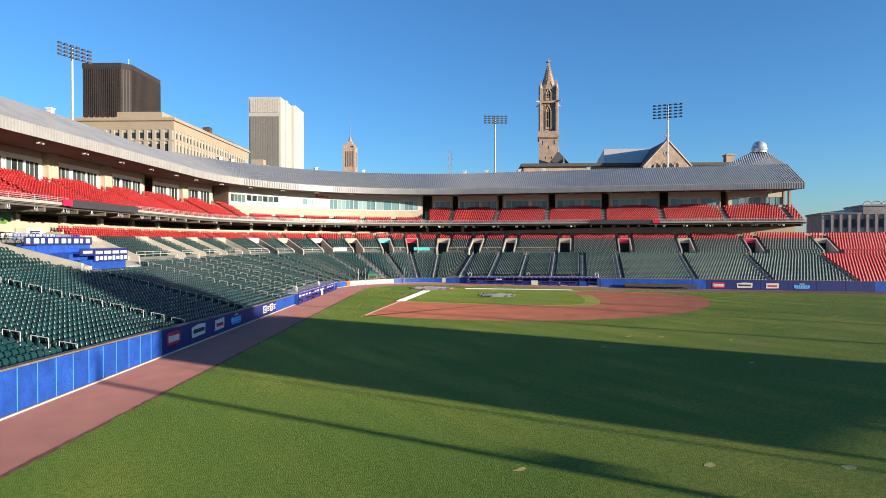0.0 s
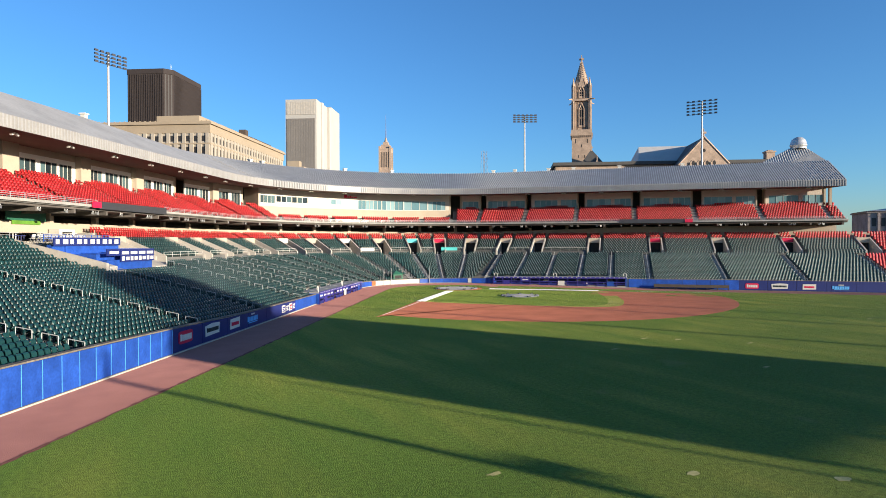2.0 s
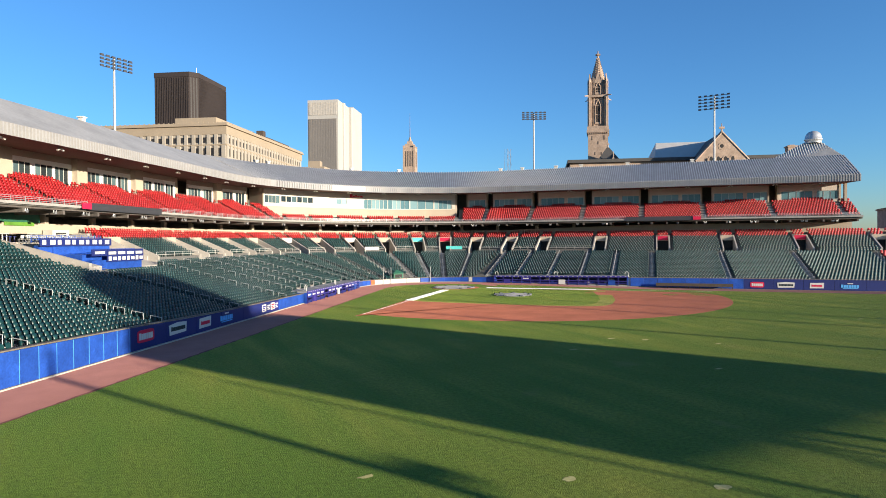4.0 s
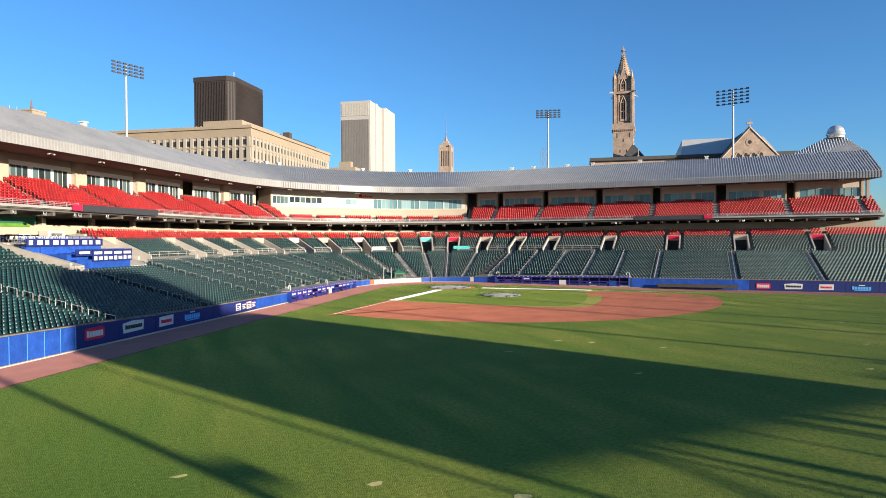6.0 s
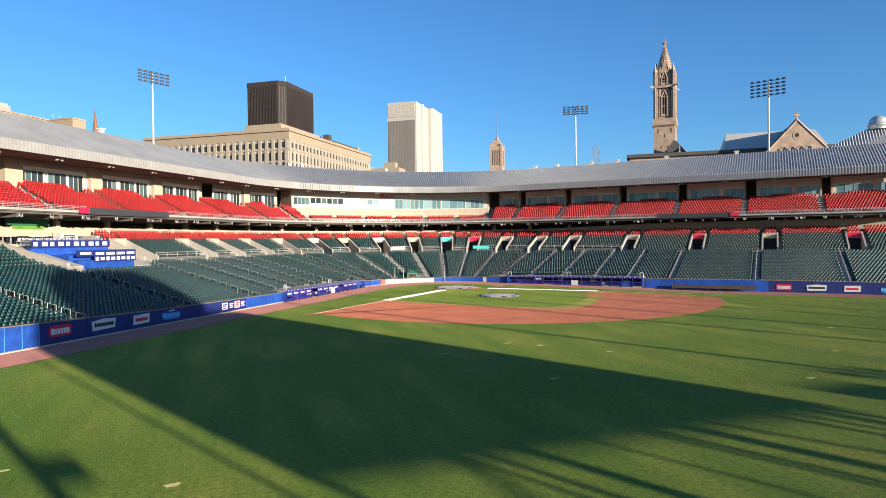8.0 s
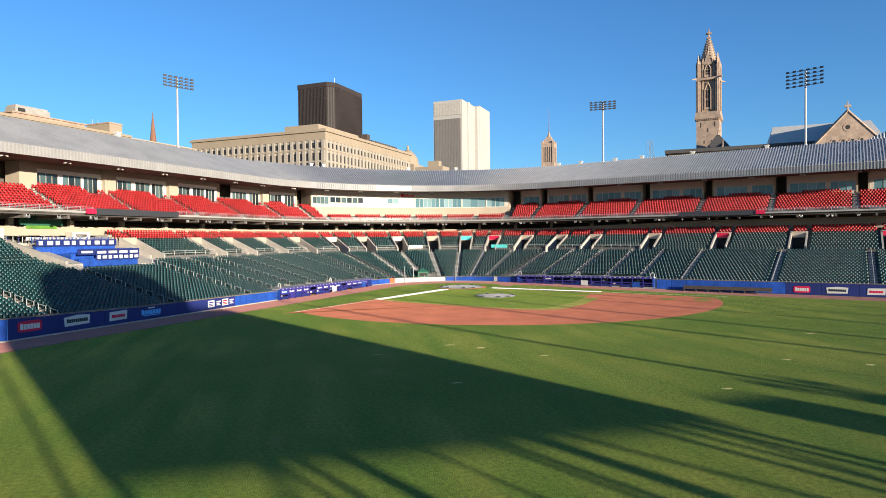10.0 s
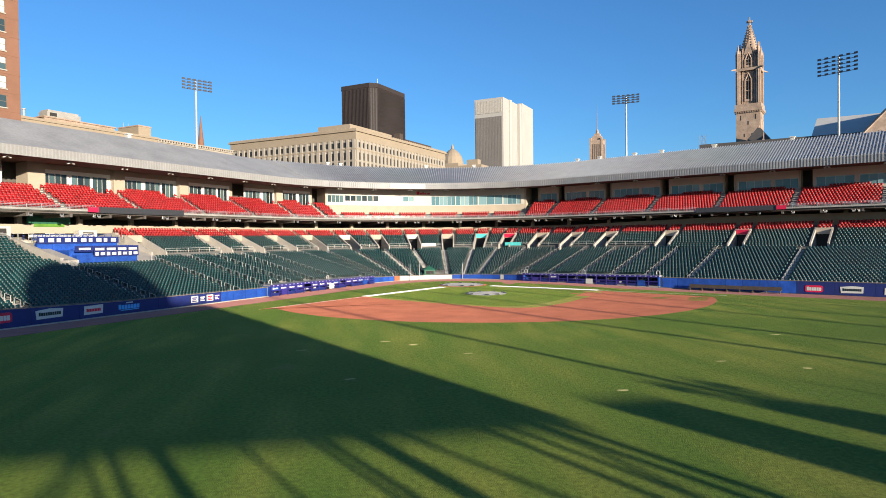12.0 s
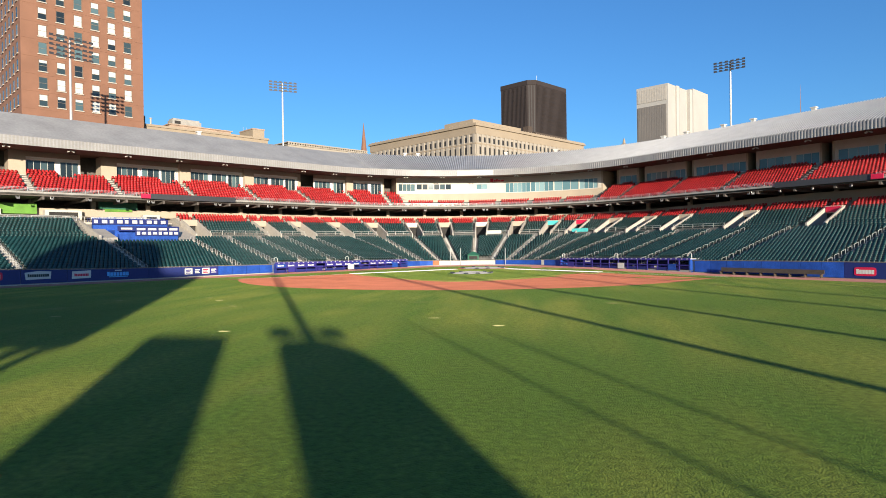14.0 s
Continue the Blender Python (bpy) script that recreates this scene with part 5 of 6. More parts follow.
for x, r in ((-12.1, 0.2), (-6.3, 0.14), (-5.4, 0.2), (-3.65, 0.34), (-0.4, 0.12), (2.4, 0.16), (2.95, 0.2), (4.65, 0.44), (9.8, 0.2), (10.9, 0.16), (12.3, 0.22), (13.2, 0.25)):
    part("leg", Shape().bar((x, -0.6, -0.6), (x, -0.6, 6.6), r, 8), STEEL, board)
for a, b in ((-12.1, -6.3), (8.3, 6.2), (9.8, 12.3)):
    part("brace", Shape().bar((a, -0.6, 4.0), (b, -0.6, 6.3), 0.14, 6), STEEL, board)
for x, y, h, r in ((-28.35, -115.6, 11.6, 0.34), (-19.1, -122, 11.6, 0.16), (20.1, -122, 18.0, 0.32), (36.0, -122, 20, 0.34), (44.5, -121, 19, 0.34), (55.6, -121, 19, 0.32), (61.5, -117, 19, 0.28), (70.5, -115, 19, 0.28), (26.35, -122, 7.7, 0.09), (29.15, -122, 7.3, 0.09)):
    root = thing("outfield_pole", pose(x, y, 0), "tall slim steel pole beyond the outfield fence", "pole", "outfield poles")
    part("shaft", Shape().bar((0, 0, -0.6), (0, 0, h), r, 8, r * 0.7), POLE, root)
    if x < -25:
        part("loudspeaker", Shape().box(0.2, 1.4, -0.4, 0.4, 5.7, 6.2), LAMPM, root)
    if 19 < x < 21:
        part("crossarm", Shape().box(-1.8, -0.9, -0.3, 0.3, 6.8, 7.25).box(0.8, 1.7, -0.3, 0.3, 6.8, 7.25).box(-1.0, 0.9, -0.1, 0.1, 6.95, 7.1), LAMPM, root)
solid("sign_tower", Shape().box(12.4, 16.1, -122.6, -122, -0.6, 6.85), NAVY, "tall dark sign block beyond the fence", "sign")
solid("equipment_building", plate([(19.1, -0.6), (22.4, -0.6), (22.4, 5.8), (21.7, 6.4), (20.8, 6.7), (19.1, 6.7)], -123.4, -122), NAVY, "dark gabled equipment building beyond the fence", "building")

# ---- town beyond the stands ----
G1, G2 = Vector((0.59019, 0.80726)), Vector((-0.80726, 0.59019))
GRID = math.degrees(math.atan2(G1.y, G1.x))


def grid_pose(x, y):
    """x along the street that runs past first base, y across it."""
    return pose(x, y, 0, 0, 0, GRID)


def recess(w, h, d=0.25, mat=WIND):
    """A dark opening with reveal, in the x-z plane, facing -y."""
    return Shape().box(-w / 2, w / 2, -0.03, d, 0, h).mesh("window", mat)


# buff office block with a deep cornice and rows of windows
bb = thing("office_block", grid_pose(-15.7, 145.4), "broad buff office block with rows of dark windows", "building")
LX, LY, H = 80.0, 69.0, 53.8
part("wall", Shape().box(0, LX, 0, LY, -0.6, 49.4), OFFICE, bb)
part("attic", Shape().box(-0.3, LX + 0.3, -0.3, LY + 0.3, 49.4, 52.6), BEIGE, bb)
part("cornice", Shape().box(-1.0, LX + 1.0, -1.0, LY + 1.0, 52.6, 53.2).box(-0.6, LX + 0.6, -0.6, LY + 0.6, 53.2, 53.8), BEIGE, bb)
part("string_course", Shape().box(-0.35, LX + 0.35, -0.35, LY + 0.35, 45.2, 45.7), BEIGE, bb)
part("penthouse", Shape().box(6, 40, 7, 24, 53.8, 57.2), BEIGE, bb)
part("roof_plant", Shape().box(38, 41, 2, 5, 53.8, 57.5).box(44, 70, 2.5, 6, 53.8, 55.6), TAN, bb)
w1, w2 = recess(1.4, 2.1), recess(1.4, 3.1)
for k in range(26):
    x = 2.4 + k * 2.98
    for me, z in ((w1, 46.3), (w2, 41.2), (w1, 38.2), (w1, 35.0)):
        share("window", me, bb, pose(x, -0.02, z))
for k in range(22):
    y = 2.4 + k * 3.03
    for me, z in ((w1, 46.3), (w2, 41.2), (w1, 38.2), (w1, 35.0)):
        share("window", me, bb, pose(-0.02, y, z, 0, 0, -90))

pil = Shape().box(-0.78, 0.78, -0.42, 0, 33.0, 45.2).box(-0.62, 0.62, -0.36, 0, 45.7, 49.4).mesh("pilaster", OFFICE)
for k in range(26):
    share("pilaster", pil, bb, pose(0.9 + k * 2.98, 0, 0))
for k in range(22):
    share("pilaster", pil, bb, pose(0, 0.9 + k * 3.03, 0, 0, 0, -90))
part("spandrel_course", Shape().box(-0.3, LX + 0.3, -0.3, LY + 0.3, 40.45, 41.1).box(-0.3, LX + 0.3, -0.3, LY + 0.3, 37.2, 38.1), OFFICE, bb)
den = Shape().box(-0.2, 0.2, -0.3, 0, 53.8, 54.1).mesh("cresting", BEIGE)
for k in range(40):
    share("cresting", den, bb, pose(1.0 + 2.0 * k, -0.1, 0))
for k in range(34):
    share("cresting", den, bb, pose(-0.1, 1.0 + 2.0 * k, 0, 0, 0, -90))

# dark tower
dt = thing("dark_tower", grid_pose(5.0, 400.0), "dark bronze office tower with fine upright ribs", "building")
part("wall", Shape().prism([(5, 0), (48, 0), (48.6, 0.6), (48.6, 33), (1, 33.6), (0, 32.6), (0, 5)], -0.6, 134.0), BLACKT, dt)
part("parapet", Shape().prism([(4.9, -0.3), (48.3, -0.3), (48.9, 0.5), (48.9, 33.6), (0.8, 34.0), (-0.3, 33), (-0.3, 4.9)], 134.0, 137.6), BLACKT, dt)
part("roof_plant", Shape().box(14, 30, 8, 22, 137.6, 140.0).bar((20, 10, 140), (20, 10, 146), 0.2, 5), STEEL, dt)
rib = Shape().box(-0.35, 0.35, -0.55, 0, 40, 133.5).mesh("rib", BLACKT)
for k in range(20):
    share("rib", rib, dt, pose(0, 5.8 + 1.38 * k, 0, 0, 0, -90))
for k in range(27):
    share("rib", rib, dt, pose(5.6 + 1.62 * k, 0, 0))
slot = Shape().box(-0.4, 0.4, -0.06, 0.2, 40, 133.5).mesh("glazing_strip", BLACKW)
for k in range(3):
    share("glazing_strip", slot, dt, pose(1.0 + 1.5 * k, 4.0 - 1.5 * k, 0, 0, 0, -45))
bl, br = Shape().box(-0.2, 0, 5.3, 32.4, 0, 1.7).mesh("window_band", BLACKW), Shape().box(5.3, 47.6, -0.2, 0, 0, 1.7).mesh("window_band", BLACKW)
for k in range(24):
    share("window_band", bl, dt, pose(0, 0, 42 + 3.8 * k))
    share("window_band", br, dt, pose(0, 0, 42 + 3.8 * k))

# off-white tower
wt = thing("white_tower", grid_pose(101.0, 353.0), "off-white precast tower with a taupe ribbed window face", "building")
part("wall", Shape().box(0, 30, 0, 24, -0.6, 117.0).box(30, 44, 2, 21, -0.6, 118.2).box(44, 72, 0.5, 22, -0.6, 120.5), OFFW, wt)
part("window_face", Shape().box(-0.3, 0, 1.2, 23.2, 30, 102.5), GRILLE, wt, "taupe window face")
part("louvre_band", Shape().box(-0.3, 0, 1.2, 23.2, 105.5, 115.2), CONC, wt)
fin = Shape().box(-0.07, 0, -0.18, 0.18, 30, 102.5).mesh("fin", GRILLE)
for k in range(17):
    share("fin", fin, wt, pose(-0.3, 1.9 + 1.28 * k, 0))
fin = Shape().box(-0.05, 0, -0.12, 0.12, 105.5, 115.2).mesh("louvre", CONC_D)
for k in range(17):
    share("louvre", fin, wt, pose(-0.3, 1.9 + 1.28 * k, 0))
part("corner_pier", Shape().prism([(12, -1.0), (14.5, -1.6), (17, -1.0), (17, 0), (12, 0)], -0.6, 117.0), OFFW, wt)
part("corner_pier", Shape().prism([(36, -0.4), (38.5, -1.0), (41, -0.4), (41, 2), (36, 2)], -0.6, 118.2), OFFW, wt)

# stepped tower with a spire
dc = thing("stepped_tower", grid_pose(299.0, 636.0) @ Matrix.Diagonal((0.7, 0.7, 1, 1)), "slim tan stepped tower with a thin reddish mast", "building")
part("wall", Shape().box(-16, 16, -16, 16, -0.6, 96).box(-11, 11, -11, 11, 96, 131), STONE, dc)
for sx in (-1, 1):
    for sy in (-1, 1):
        part("corner_pier", Shape().box(sx * 10 - 1.8, sx * 10 + 1.8, sy * 10 - 1.8, sy * 10 + 1.8, 96, 133.5), STONE, dc)
part("crown", Shape().box(-8, 8, -8, 8, 131, 136).box(-5, 5, -5, 5, 136, 139.5).bar((0, 0, 139.5), (0, 0, 146), 3.6, 8, 1.0), STONE, dc)
part("mast", Shape().bar((0, 0, 144), (0, 0, 158), 0.8, 6, 0.5).bar((0, 0, 158), (0, 0, 177), 0.45, 6, 0.12), MASTR, dc, "thin reddish grey mast")
w = recess(1.6, 20.0, 0.3)
for k in range(5):
    share("window", w, dc, pose(-7 + 3.5 * k, -11.03, 106))
    share("window", w, dc, pose(-11.03, -7 + 3.5 * k, 106, 0, 0, -90))

# domed building and spire
dm = thing("domed_building", grid_pose(98.0, 561.0), "tan building with a low ribbed dome", "building")
part("wall", Shape().box(-13, 13, -13, 13, -0.6, 90), BEIGE, dm)
n, prof = 16, [(12, 90), (11.8, 93), (10.5, 98), (8, 102), (4.5, 105.5), (1.5, 107.4), (1.3, 110), (0.2, 113)]
part("dome", Shape().add([(r * math.cos(2 * math.pi * i / n), r * math.sin(2 * math.pi * i / n), z) for r, z in prof for i in range(n)],
                         [(k * n + i, k * n + (i + 1) % n, (k + 1) * n + (i + 1) % n, (k + 1) * n + i) for k in range(len(prof) - 1) for i in range(n)]), BEIGE, dm)
sp = thing("church_spire", pose(-114.0, 321.0, 0), "slender dark reddish church spire", "spire")
part("tower", Shape().box(-4, 4, -4, 4, -0.6, 62), BRICK, sp)
part("spire", Shape().bar((0, 0, 62), (0, 0, 92), 3.2, 8, 0.1), BRICK, sp)

# tall brick hotel behind first base
br = thing("brick_hotel", grid_pose(-88.36, 35.86), "tall brown brick block with rows of sash windows", "building")
part("wall", Shape().box(-25.8, 0, 0, 44, -0.6, 84), BRICK, br)
part("parapet", Shape().box(-26.1, 0.3, -0.3, 44.3, 84, 86), BRICK, br)
band = Shape()
for j in range(12):
    band.box(-25.84, 0.04, -0.05, 0, 36.0 + 3.93 * j, 36.14 + 3.93 * j)
part("brick_course", band, BRICK, br, "projecting brick course")
glass = Shape().box(-0.78, 0.78, 0.0, 0.3, 0, 2.5).mesh("pane", WIN)
fr = Shape().box(-0.84, -0.76, -0.04, 0.2, 0, 2.56).box(0.76, 0.84, -0.04, 0.2, 0, 2.56).box(-0.78, 0.78, -0.03, 0.2, 1.2, 1.29).box(-0.8, 0.8, -0.04, 0.2, 2.48, 2.56).mesh("window_frame", COPE)
sill = Shape().box(-1.0, 1.0, -0.2, 0.1, -0.22, 0).mesh("window_sill", CONC)
head = Shape().box(-1.0, 1.0, -0.08, 0.1, 2.56, 2.95).mesh("lintel", BRICK)
blind = Shape().box(-0.76, 0.76, -0.022, -0.002, 1.3, 2.47).mesh("blind", BLIND)
blind2 = Shape().box(-0.76, 0.76, -0.022, -0.002, 0.1, 2.47).mesh("blind", BLIND)
blind3 = Shape().box(-0.76, 0.76, -0.022, -0.002, 1.9, 2.47).mesh("blind", BLIND)
rng = random.Random(21)
for j in range(12):
    for i in range(6):
        w = share("window", glass, br, pose(-21.6 + 3.6 * i, -0.03, 36.82 + 3.93 * j))
        share("window_frame", fr, w)
        share("window_sill", sill, w)
        share("lintel", head, w)
        q = rng.random()
        if q < 0.3:
            share("blind", blind, w)
        elif q < 0.55:
            share("blind", blind2, w)
        elif q < 0.7:
            share("blind", blind3, w)
for j in range(12):
    for i in range(10):
        w = share("window", glass, br, pose(-25.83, 3.2 + 4.1 * i, 36.82 + 3.93 * j, 0, 0, -90))
        share("window_sill", sill, w)
        share("window_frame", fr, w)

# low tan blocks behind the first-base roof
lb = thing("low_block", grid_pose(-91.07, 38.09), "low tan flat-roofed block with rooftop plant", "building")
part("wall", Shape().box(0.2, 36, 0, 30, -0.6, 35.8), BEIGE, lb)
part("parapet", Shape().box(0.1, 36.3, -0.3, 30.3, 35.8, 36.35), BEIGE, lb)
part("upper_storey", Shape().box(9.0, 26.5, 4, 20, 36.0, 37.7).box(8.7, 26.8, 3.7, 20.3, 37.7, 38.0), STONE, lb)
part("roof_plant", Shape().prism([(10.0, 4.6), (18.0, 4.6), (18.0, 8.0), (10.0, 8.0)], 38.0, 39.3).prism([(10.3, 4.9), (17.6, 4.9), (17.6, 7.8), (10.3, 7.8)], 39.3, 39.8), CONC_D, lb, "grey rooftop air handling unit")
part("plant_louvre", Shape().box(10.6, 12.2, 4.52, 4.6, 38.3, 39.1), DARK, lb)
part("stair_house", Shape().box(0.5, 1.7, 1, 3.5, 36.0, 38.6), BEIGE, lb)
part("flue", Shape().bar((3.4, 2, 36), (3.4, 2, 38.2), 0.22, 8).bar((3.4, 2, 38.2), (3.4, 2, 38.4), 0.4, 8), CONC, lb)
lb2 = thing("low_block", grid_pose(-74.65, 67.33), "tan rooftop house on a low block", "building")
part("wall", Shape().box(0, 3.8, 0, 8.3, -0.6, 39.4), BEIGE, lb2)
part("parapet", Shape().box(-0.12, 3.92, -0.12, 8.42, 39.4, 39.75), STONE, lb2)
part("railing", Shape().bar((0.3, 6.5, 39.7), (0.3, 6.5, 41.0), 0.06, 5).bar((0.3, 4.5, 39.7), (0.3, 4.5, 40.6), 0.05, 5), STEEL, lb2)
lb3 = thing("low_block", grid_pose(-92.0, 130.0), "low pale block with a balustraded parapet", "building")
part("wall", Shape().box(2, 42, 0, 30, -0.6, 45.6), OFFICE, lb3)
part("parapet", Shape().box(1.6, 42.4, -0.4, 30, 46.5, 46.9).box(1.6, 42.4, -0.4, 30, 45.6, 45.9), OFFICE, lb3)
bal = Shape().box(-0.3, 0.3, -0.3, 0, 45.9, 46.5).mesh("baluster", OFFICE)
for k in range(34):
    share("baluster", bal, lb3, pose(2.2 + 1.2 * k, 0, 0))
part("roof_house", Shape().box(14, 24, 6, 14, 46.9, 48.2), BRICK, lb3)
lb4 = thing("low_block", grid_pose(78.0, 300.0), "small tan block beside the tower", "building")
part("wall", Shape().box(-16, -4, 0, 20, -0.6, 57).box(-13, -8, 4, 12, 57, 61), BEIGE, lb4)

# lattice mast
lm = thing("lattice_mast", pose(346.0, 479.0, 0), "faint steel lattice mast", "mast")
s = Shape()
for sx, sy in ((-3, -3), (3, -3), (3, 3), (-3, 3)):
    s.bar((sx * 1.4, sy * 1.4, -0.6), (sx * 0.7, sy * 0.7, 112), 0.2, 4)
for k in range(8):
    z = 40 + 9 * k
    s.bar((-3.2, -3.2, z), (3.2, -3.2, z + 9), 0.12, 4).bar((3.2, -3.2, z), (-3.2, -3.2, z + 9), 0.12, 4).bar((-3, -3, z), (3, -3, z), 0.12, 4)
part("frame", s, MAST, lm)

# ---- church: bell tower, gable and roofs ----
CH = GRID - 90.0
ct = thing("bell_tower", pose(128.1, 99.5, 0, 0, 0, -44.0) @ Matrix.Diagonal((0.78, 0.78, 1, 1)), "tall carved sandstone bell tower with an openwork spire", "church tower")
part("shaft", Shape().box(-5.2, 5.2, -5.2, 5.2, -0.6, 53.6), STONE, ct)
part("belt", Shape().box(-5.9, 5.9, -5.9, 5.9, 53.6, 54.6).box(-5.6, 5.6, -5.6, 5.6, 54.6, 56.2), STONE, ct)
core = Shape().box(-3.9, 3.9, -3.9, 3.9, 56.2, 75.6)
part("belfry", core, STONE, ct)
part("mid_belt", Shape().box(-5.3, 5.3, -5.3, 5.3, 68.4, 69.3), STONE, ct)
for sx in (-1, 1):
    for sy in (-1, 1):
        b = Shape().box(sx * 4.4 - 0.8, sx * 4.4 + 0.8, sy * 4.4 - 0.8, sy * 4.4 + 0.8, 56.2, 68.6).box(sx * 4.35 - 0.65, sx * 4.35 + 0.65, sy * 4.35 - 0.65, sy * 4.35 + 0.65, 68.6, 74.8)
        b.bar((sx * 4.35, sy * 4.35, 74.8), (sx * 4.35, sy * 4.35, 78.4), 0.85, 4, 0.05)
        for ox, oy in ((1, 0), (0, 1)):
            x, y = sx * (4.4 + 0.85 * ox), sy * (4.4 + 0.85 * oy)
            b.bar((x, y, 56.2), (x, y, 67.6), 0.2, 5).bar((x, y, 67.6), (x, y, 69.0), 0.3, 4, 0.03).bar((x, y, 69.2), (x, y, 74.0), 0.17, 5).bar((x, y, 74.0), (x, y, 76.0), 0.26, 4, 0.03)
        part("corner_turret", b, STONE, ct)
        part("gargoyle", Shape().bar((sx * 5.0, sy * 5.0, 69.2), (sx * 6.9, sy * 6.9, 68.8), 0.35, 5, 0.2), STONE, ct)
for turn in (0, 90, 180, 270):
    m = pose(0, 0, 0, 0, 0, turn)

    def arch(w, z0, z1, rise):
        pts = [(-w, z0), (w, z0), (w, z1)] + [(w * (1 - t) ** 0.7 * (1 if t < 1 else 0), z1 + rise * t) for t in (0.35, 0.7, 1.0)] + [(-w * (1 - t) ** 0.7, z1 + rise * t) for t in (0.7, 0.35)] + [(-w, z1)]
        return pts
    for z0, z1, r in ((57.2, 65.0, 2.0), (69.6, 72.6, 1.9)):
        p = plate(arch(1.15, z0, z1, r), -4.0, -3.6)
        ob = part("louvre_opening", p, DARK, ct, "dark tracery opening")
        ob.matrix_basis = m
        t = Shape()
        t.box(-0.12, 0.12, -4.2, -3.95, z0, z1 + r * 0.8).box(-1.15, 1.15, -4.15, -3.95, (z0 + z1) / 2, (z0 + z1) / 2 + 0.3).box(-1.15, 1.15, -4.15, -3.95, z1 - 0.2, z1 + 0.1).box(-1.15, 1.15, -4.3, -3.95, z0, z0 + 0.9).box(-1.6, -1.1, -4.6, -3.9, z0, z1).box(1.1, 1.6, -4.6, -3.9, z0, z1)
        for q in (-1, 1):
            t.bar((q * 1.35, -4.25, z1), (0, -4.25, z1 + r * 1.25), 0.28, 4)
        ob2 = part("tracery", t, STONE, ct)
        ob2.matrix_basis = m
    for x in (-3.3, -2.55, -1.95, 1.95, 2.55, 3.3):
        c = part("colonnette", Shape().bar((x, -4.15, 56.4), (x, -4.15, 68.3), 0.22, 5).bar((x, -4.15, 69.4), (x, -4.15, 74.6), 0.2, 5).bar((x, -4.15, 74.6), (x, -4.15, 77.0 if abs(x) < 3 else 76.2), 0.3, 4, 0.03), STONE, ct)
        c.matrix_basis = m
    for x in range(-5, 6):
        q = part("corbel", Shape().box(x - 0.22, x + 0.22, -5.75, -5.2, 53.0, 53.6), STONE, ct)
        q.matrix_basis = m
    g = plate([(-1.9, 74.4), (1.9, 74.4), (0, 79.2)], -4.4, -3.9)
    ob = part("gablet", g, STONE, ct)
    ob.matrix_basis = m
    s = Shape().box(-0.25, 0.25, -5.24, -5.1, 48.6, 49.9).box(-0.25, 0.25, -5.24, -5.1, 40.0, 41.2).box(-1.9, -1.4, -5.24, -5.1, 44.2, 45.4).box(1.4, 1.9, -5.24, -5.1, 44.2, 45.4).box(-3.4, -2.9, -5.24, -5.1, 50.4, 52.2).box(2.9, 3.4, -5.24, -5.1, 50.4, 52.2)
    ob = part("slit_window", s, DARK, ct)
    ob.matrix_basis = m
spire = Shape().bar((0, 0, 75.0), (0, 0, 86.0), 4.4, 8, 0.4)
part("spire", spire, STONE, ct)
cro = Shape()
for i in range(8):
    a = radians(45 * i + 22.5)
    for k in range(10):
        z = 75.8 + 1.0 * k
        r = 4.4 - 0.364 * (z - 75.0)
        cro.box(r * math.cos(a) - 0.22, r * math.cos(a) + 0.22, r * math.sin(a) - 0.22, r * math.sin(a) + 0.22, z, z + 0.5)
part("crockets", cro, STONE, ct)["kind"] = "stuff"
part("finial", Shape().bar((0, 0, 85.5), (0, 0, 88.8), 0.5, 6, 0.2).box(-1.3, 1.3, -0.4, 0.4, 86.7, 87.4).box(-0.4, 0.4, -1.3, 1.3, 86.7, 87.4).box(-0.9, 0.9, -0.9, 0.9, 85.2, 85.6), STONE, ct)

YAW = -38.0
ch = thing("church", pose(134.6, 44.5, 0, 0, 0, YAW), "sandstone church with a carved gable and grey metal roof", "church")
W, RZ, EZ = 8.4, 45.8, 37.4
part("gable_wall", plate([(-W, -0.6), (W, -0.6), (W, EZ - 0.8), (0, RZ), (-W, EZ - 0.8)], 0, 1.0), STONE, ch)
part("gable_roof", Shape().add([(-W - 0.8, 0.9, EZ - 1.2), (0, 0.9, RZ + 0.5), (W + 0.8, 0.9, EZ - 1.2), (-W - 0.8, 34, EZ - 1.2), (0, 34, RZ + 0.5), (W + 0.8, 34, EZ - 1.2)], ((0, 1, 4, 3), (1, 2, 5, 4), (0, 3, 5, 2), (3, 4, 5), (0, 2, 1))), SLATE, ch)
cp = Shape()
for sx in (-1, 1):
    cp.bar((sx * (W + 0.5), 0.2, EZ - 1.0), (0, 0.2, RZ + 0.5), 0.5, 4)
part("coping", cp, STONE, ch)
part("finial", Shape().bar((0, 0.3, RZ), (0, 0.3, RZ + 3.6), 0.35, 6, 0.12).box(-0.9, 0.9, 0.05, 0.55, RZ + 1.7, RZ + 2.4), STONE, ch)
ring = oval(0, 41.4, 1.25, 1.35, 20, 2.0)
part("rose_ring", plate(ring, -0.1, 0.0), STONE, ch)
part("rose_window", plate(oval(0, 41.4, 0.6, 0.65, 16, 2.0), -0.14, -0.1), DARK, ch)
for k in range(4):
    x = -3.6 + 2.4 * k
    part("window_surround", plate(oval(x, 36.9, 0.95, 1.3, 16, 2.0), -0.12, 0.0), STONE, ch)
    part("arched_window", plate(oval(x, 36.8, 0.55, 1.0, 14, 2.0), -0.16, -0.12), DARK, ch)
    part("column", Shape().bar((x - 1.2, -0.25, 33), (x - 1.2, -0.25, 37.2), 0.25, 6), STONE, ch)
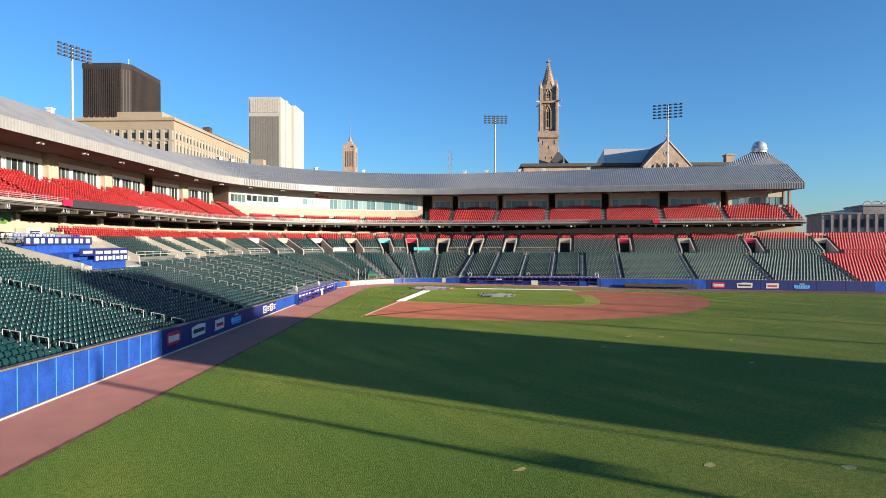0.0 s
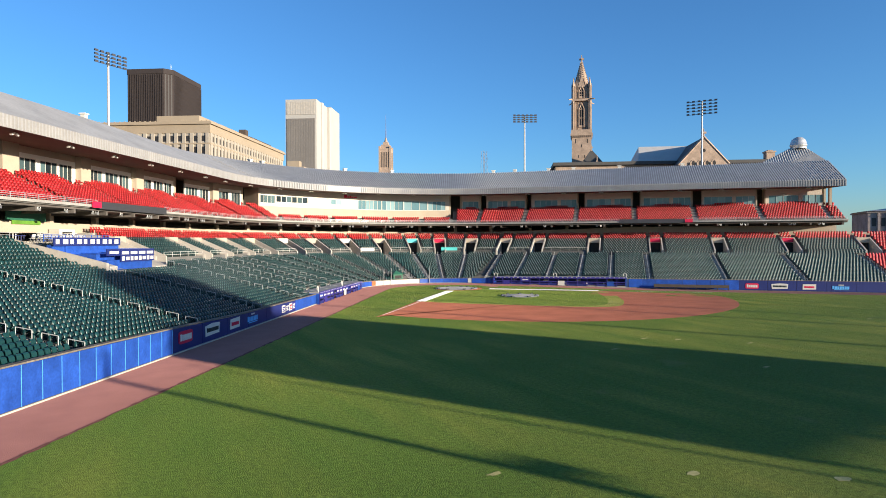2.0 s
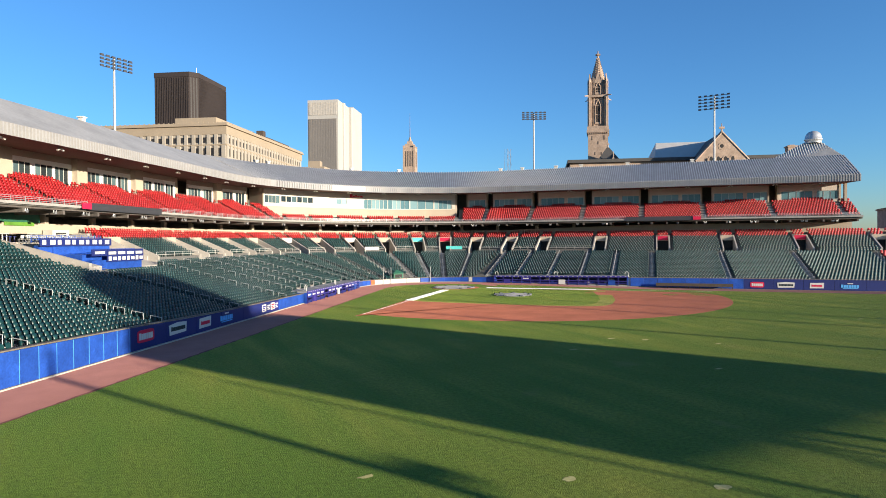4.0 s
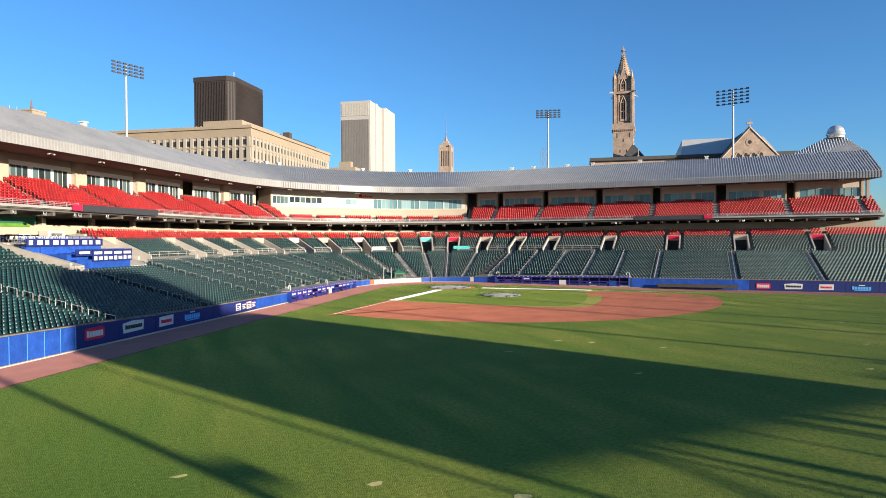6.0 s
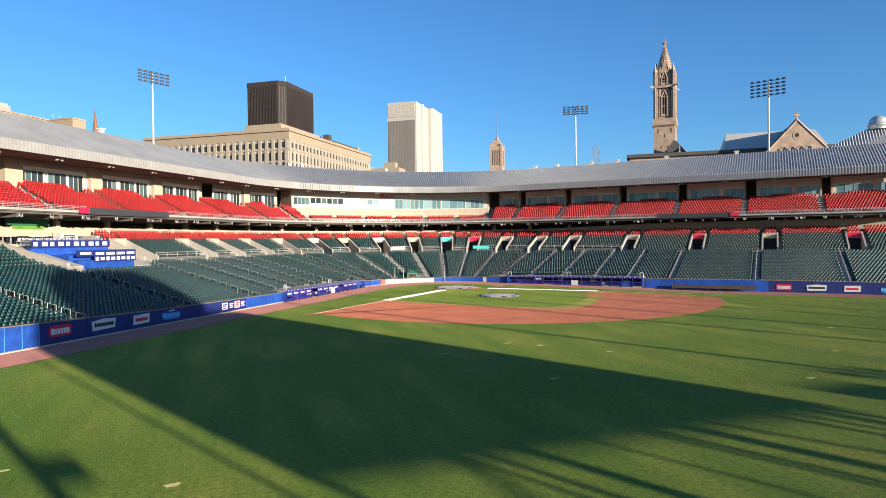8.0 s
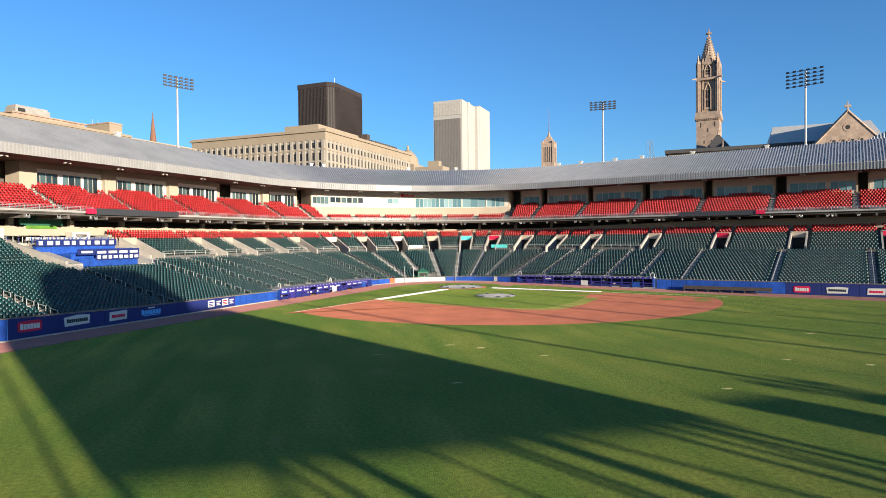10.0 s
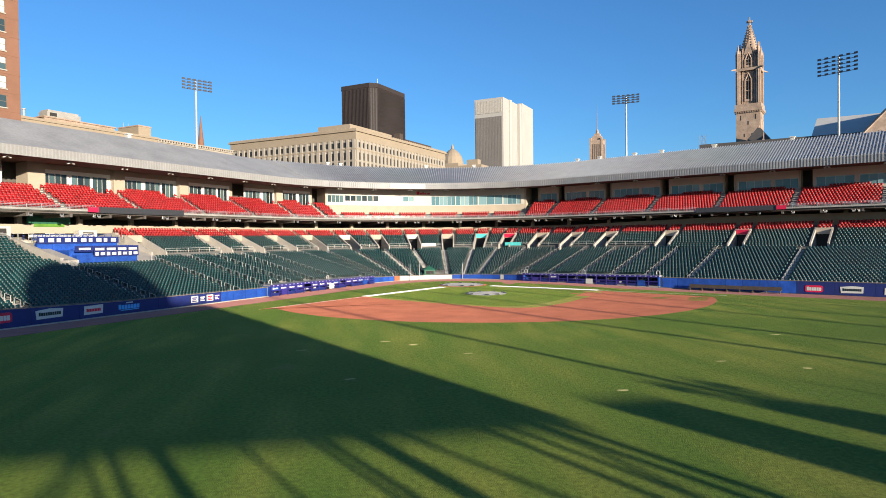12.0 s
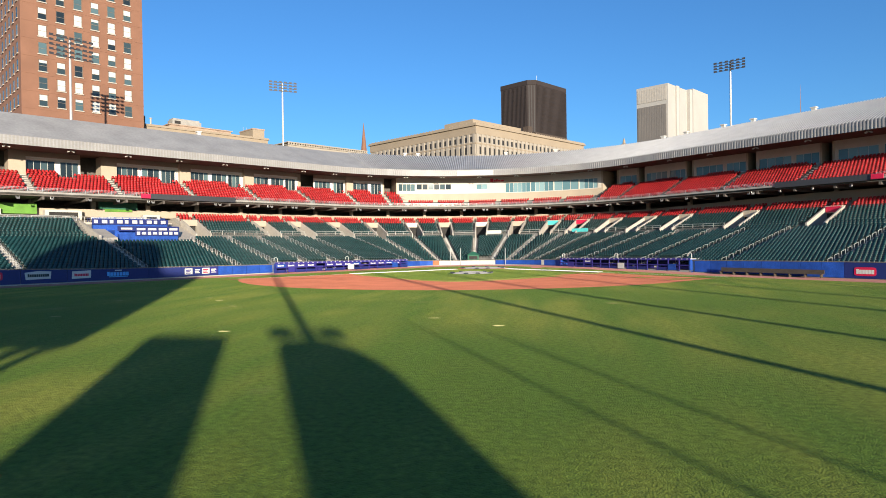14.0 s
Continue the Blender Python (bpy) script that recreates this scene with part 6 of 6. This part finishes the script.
# long roof behind the gable, running to the tower
part("nave_wall", Shape().box(-52, 34, 10, 40, -0.6, 37.8), STONE, ch)
part("nave_eave", Shape().box(-53, 36, 8.5, 41, 37.8, 39.0), SLATE, ch)
nr = Shape().add([(-20.5, 12, 39.0), (12, 12, 39.0), (12, 38, 39.0), (-20.5, 38, 39.0), (-18.5, 22, 46.4), (10, 22, 46.4)], ((0, 1, 5, 4), (1, 2, 5), (2, 3, 4, 5), (3, 0, 4)))
part("nave_roof", nr, CROOF, ch, "grey metal roof")
part("chimney", Shape().box(25, 28, 9, 12, 39.0, 41.6).box(24.7, 28.3, 8.7, 12.3, 41.6, 42.1).box(25.6, 27.4, 9.5, 11.5, 42.1, 42.5), STONE, ch)
tur = thing("church_turret", pose(125.3, 90.8, 0, 0, 0, YAW), "dark slate pyramid roof with small stone gables", "church turret")
part("wall", Shape().box(-6.2, 6.2, -4, 4, -0.6, 38.0), STONE, tur)
part("roof", Shape().add([(-6.6, -4.6, 38), (6.6, -4.6, 38), (6.6, 4.6, 38), (-6.6, 4.6, 38), (-0.4, 0, 46.6), (0.4, 0, 46.6)], ((0, 1, 5, 4), (1, 2, 5), (2, 3, 4, 5), (3, 0, 4))), SLATE, tur)
part("small_gable", plate([(-1.0, 37), (4.2, 37), (1.6, 42.2)], -5.2, -4.0), STONE, tur)
part("finial", Shape().bar((0, 0, 46.4), (0, 0, 49.0), 0.3, 6, 0.1).box(-0.6, 0.6, -0.2, 0.2, 47.6, 48.1).bar((1.6, -4.8, 42), (1.6, -4.8, 44.2), 0.22, 6, 0.1), STONE, tur)

# arcaded building past the open end of the stand
ar = thing("arcaded_building", pose(150.0, -2.0, 0, 0, 0, -52.0), "long stone building, greyed for shade, with rows of arched openings", "building")
part("wall", Shape().box(0, 130, 0, 18, -0.6, 17.4), GREYSTONE, ar)
part("cornice", Shape().box(-0.4, 11, -0.5, 18.5, 17.4, 17.9), GREYSTONE, ar)
part("attic", Shape().box(11.5, 130, -0.3, 18, 17.4, 19.9).box(11.2, 130.4, -0.7, 18.4, 19.9, 20.4), GREYSTONE, ar)
wn1, wn2 = recess(1.1, 2.6), recess(1.2, 1.1)
pier = Shape().box(-0.32, 0.32, -0.4, 0, 3, 17.3).box(-0.42, 0.42, -0.5, 0, 16.3, 16.8).mesh("pier", GREYSTONE)
for k in range(50):
    share("window", wn1, ar, pose(1.6 + 2.45 * k, -0.04, 13.2))
    share("window", wn2, ar, pose(1.6 + 2.45 * k, -0.04, 10.6))
    share("pier", pier, ar, pose(2.82 + 2.45 * k, 0, 0))
hoop = Shape()
for i in range(8):
    a, b = radians(180 * i / 8), radians(180 * (i + 1) / 8)
    hoop.bar((1.25 * math.cos(a), 0, 1.15 * math.sin(a)), (1.25 * math.cos(b), 0, 1.15 * math.sin(b)), 0.16, 4)
hoop = hoop.mesh("roof_hoop", HOOP)
for k in range(24):
    share("roof_hoop", hoop, ar, pose(13.0 + 2.6 * k, 0.6, 20.35))
part("hip_roof", Shape().add([(-0.8, -0.9, 17.9), (11.2, -0.9, 17.9), (11.2, 16, 17.9), (-0.8, 16, 17.9), (7, 7, 19.0), (11.2, 7, 19.2)], ((0, 1, 5, 4), (1, 2, 5), (2, 3, 4, 5), (3, 0, 4))), SEAM_PAN, ar)
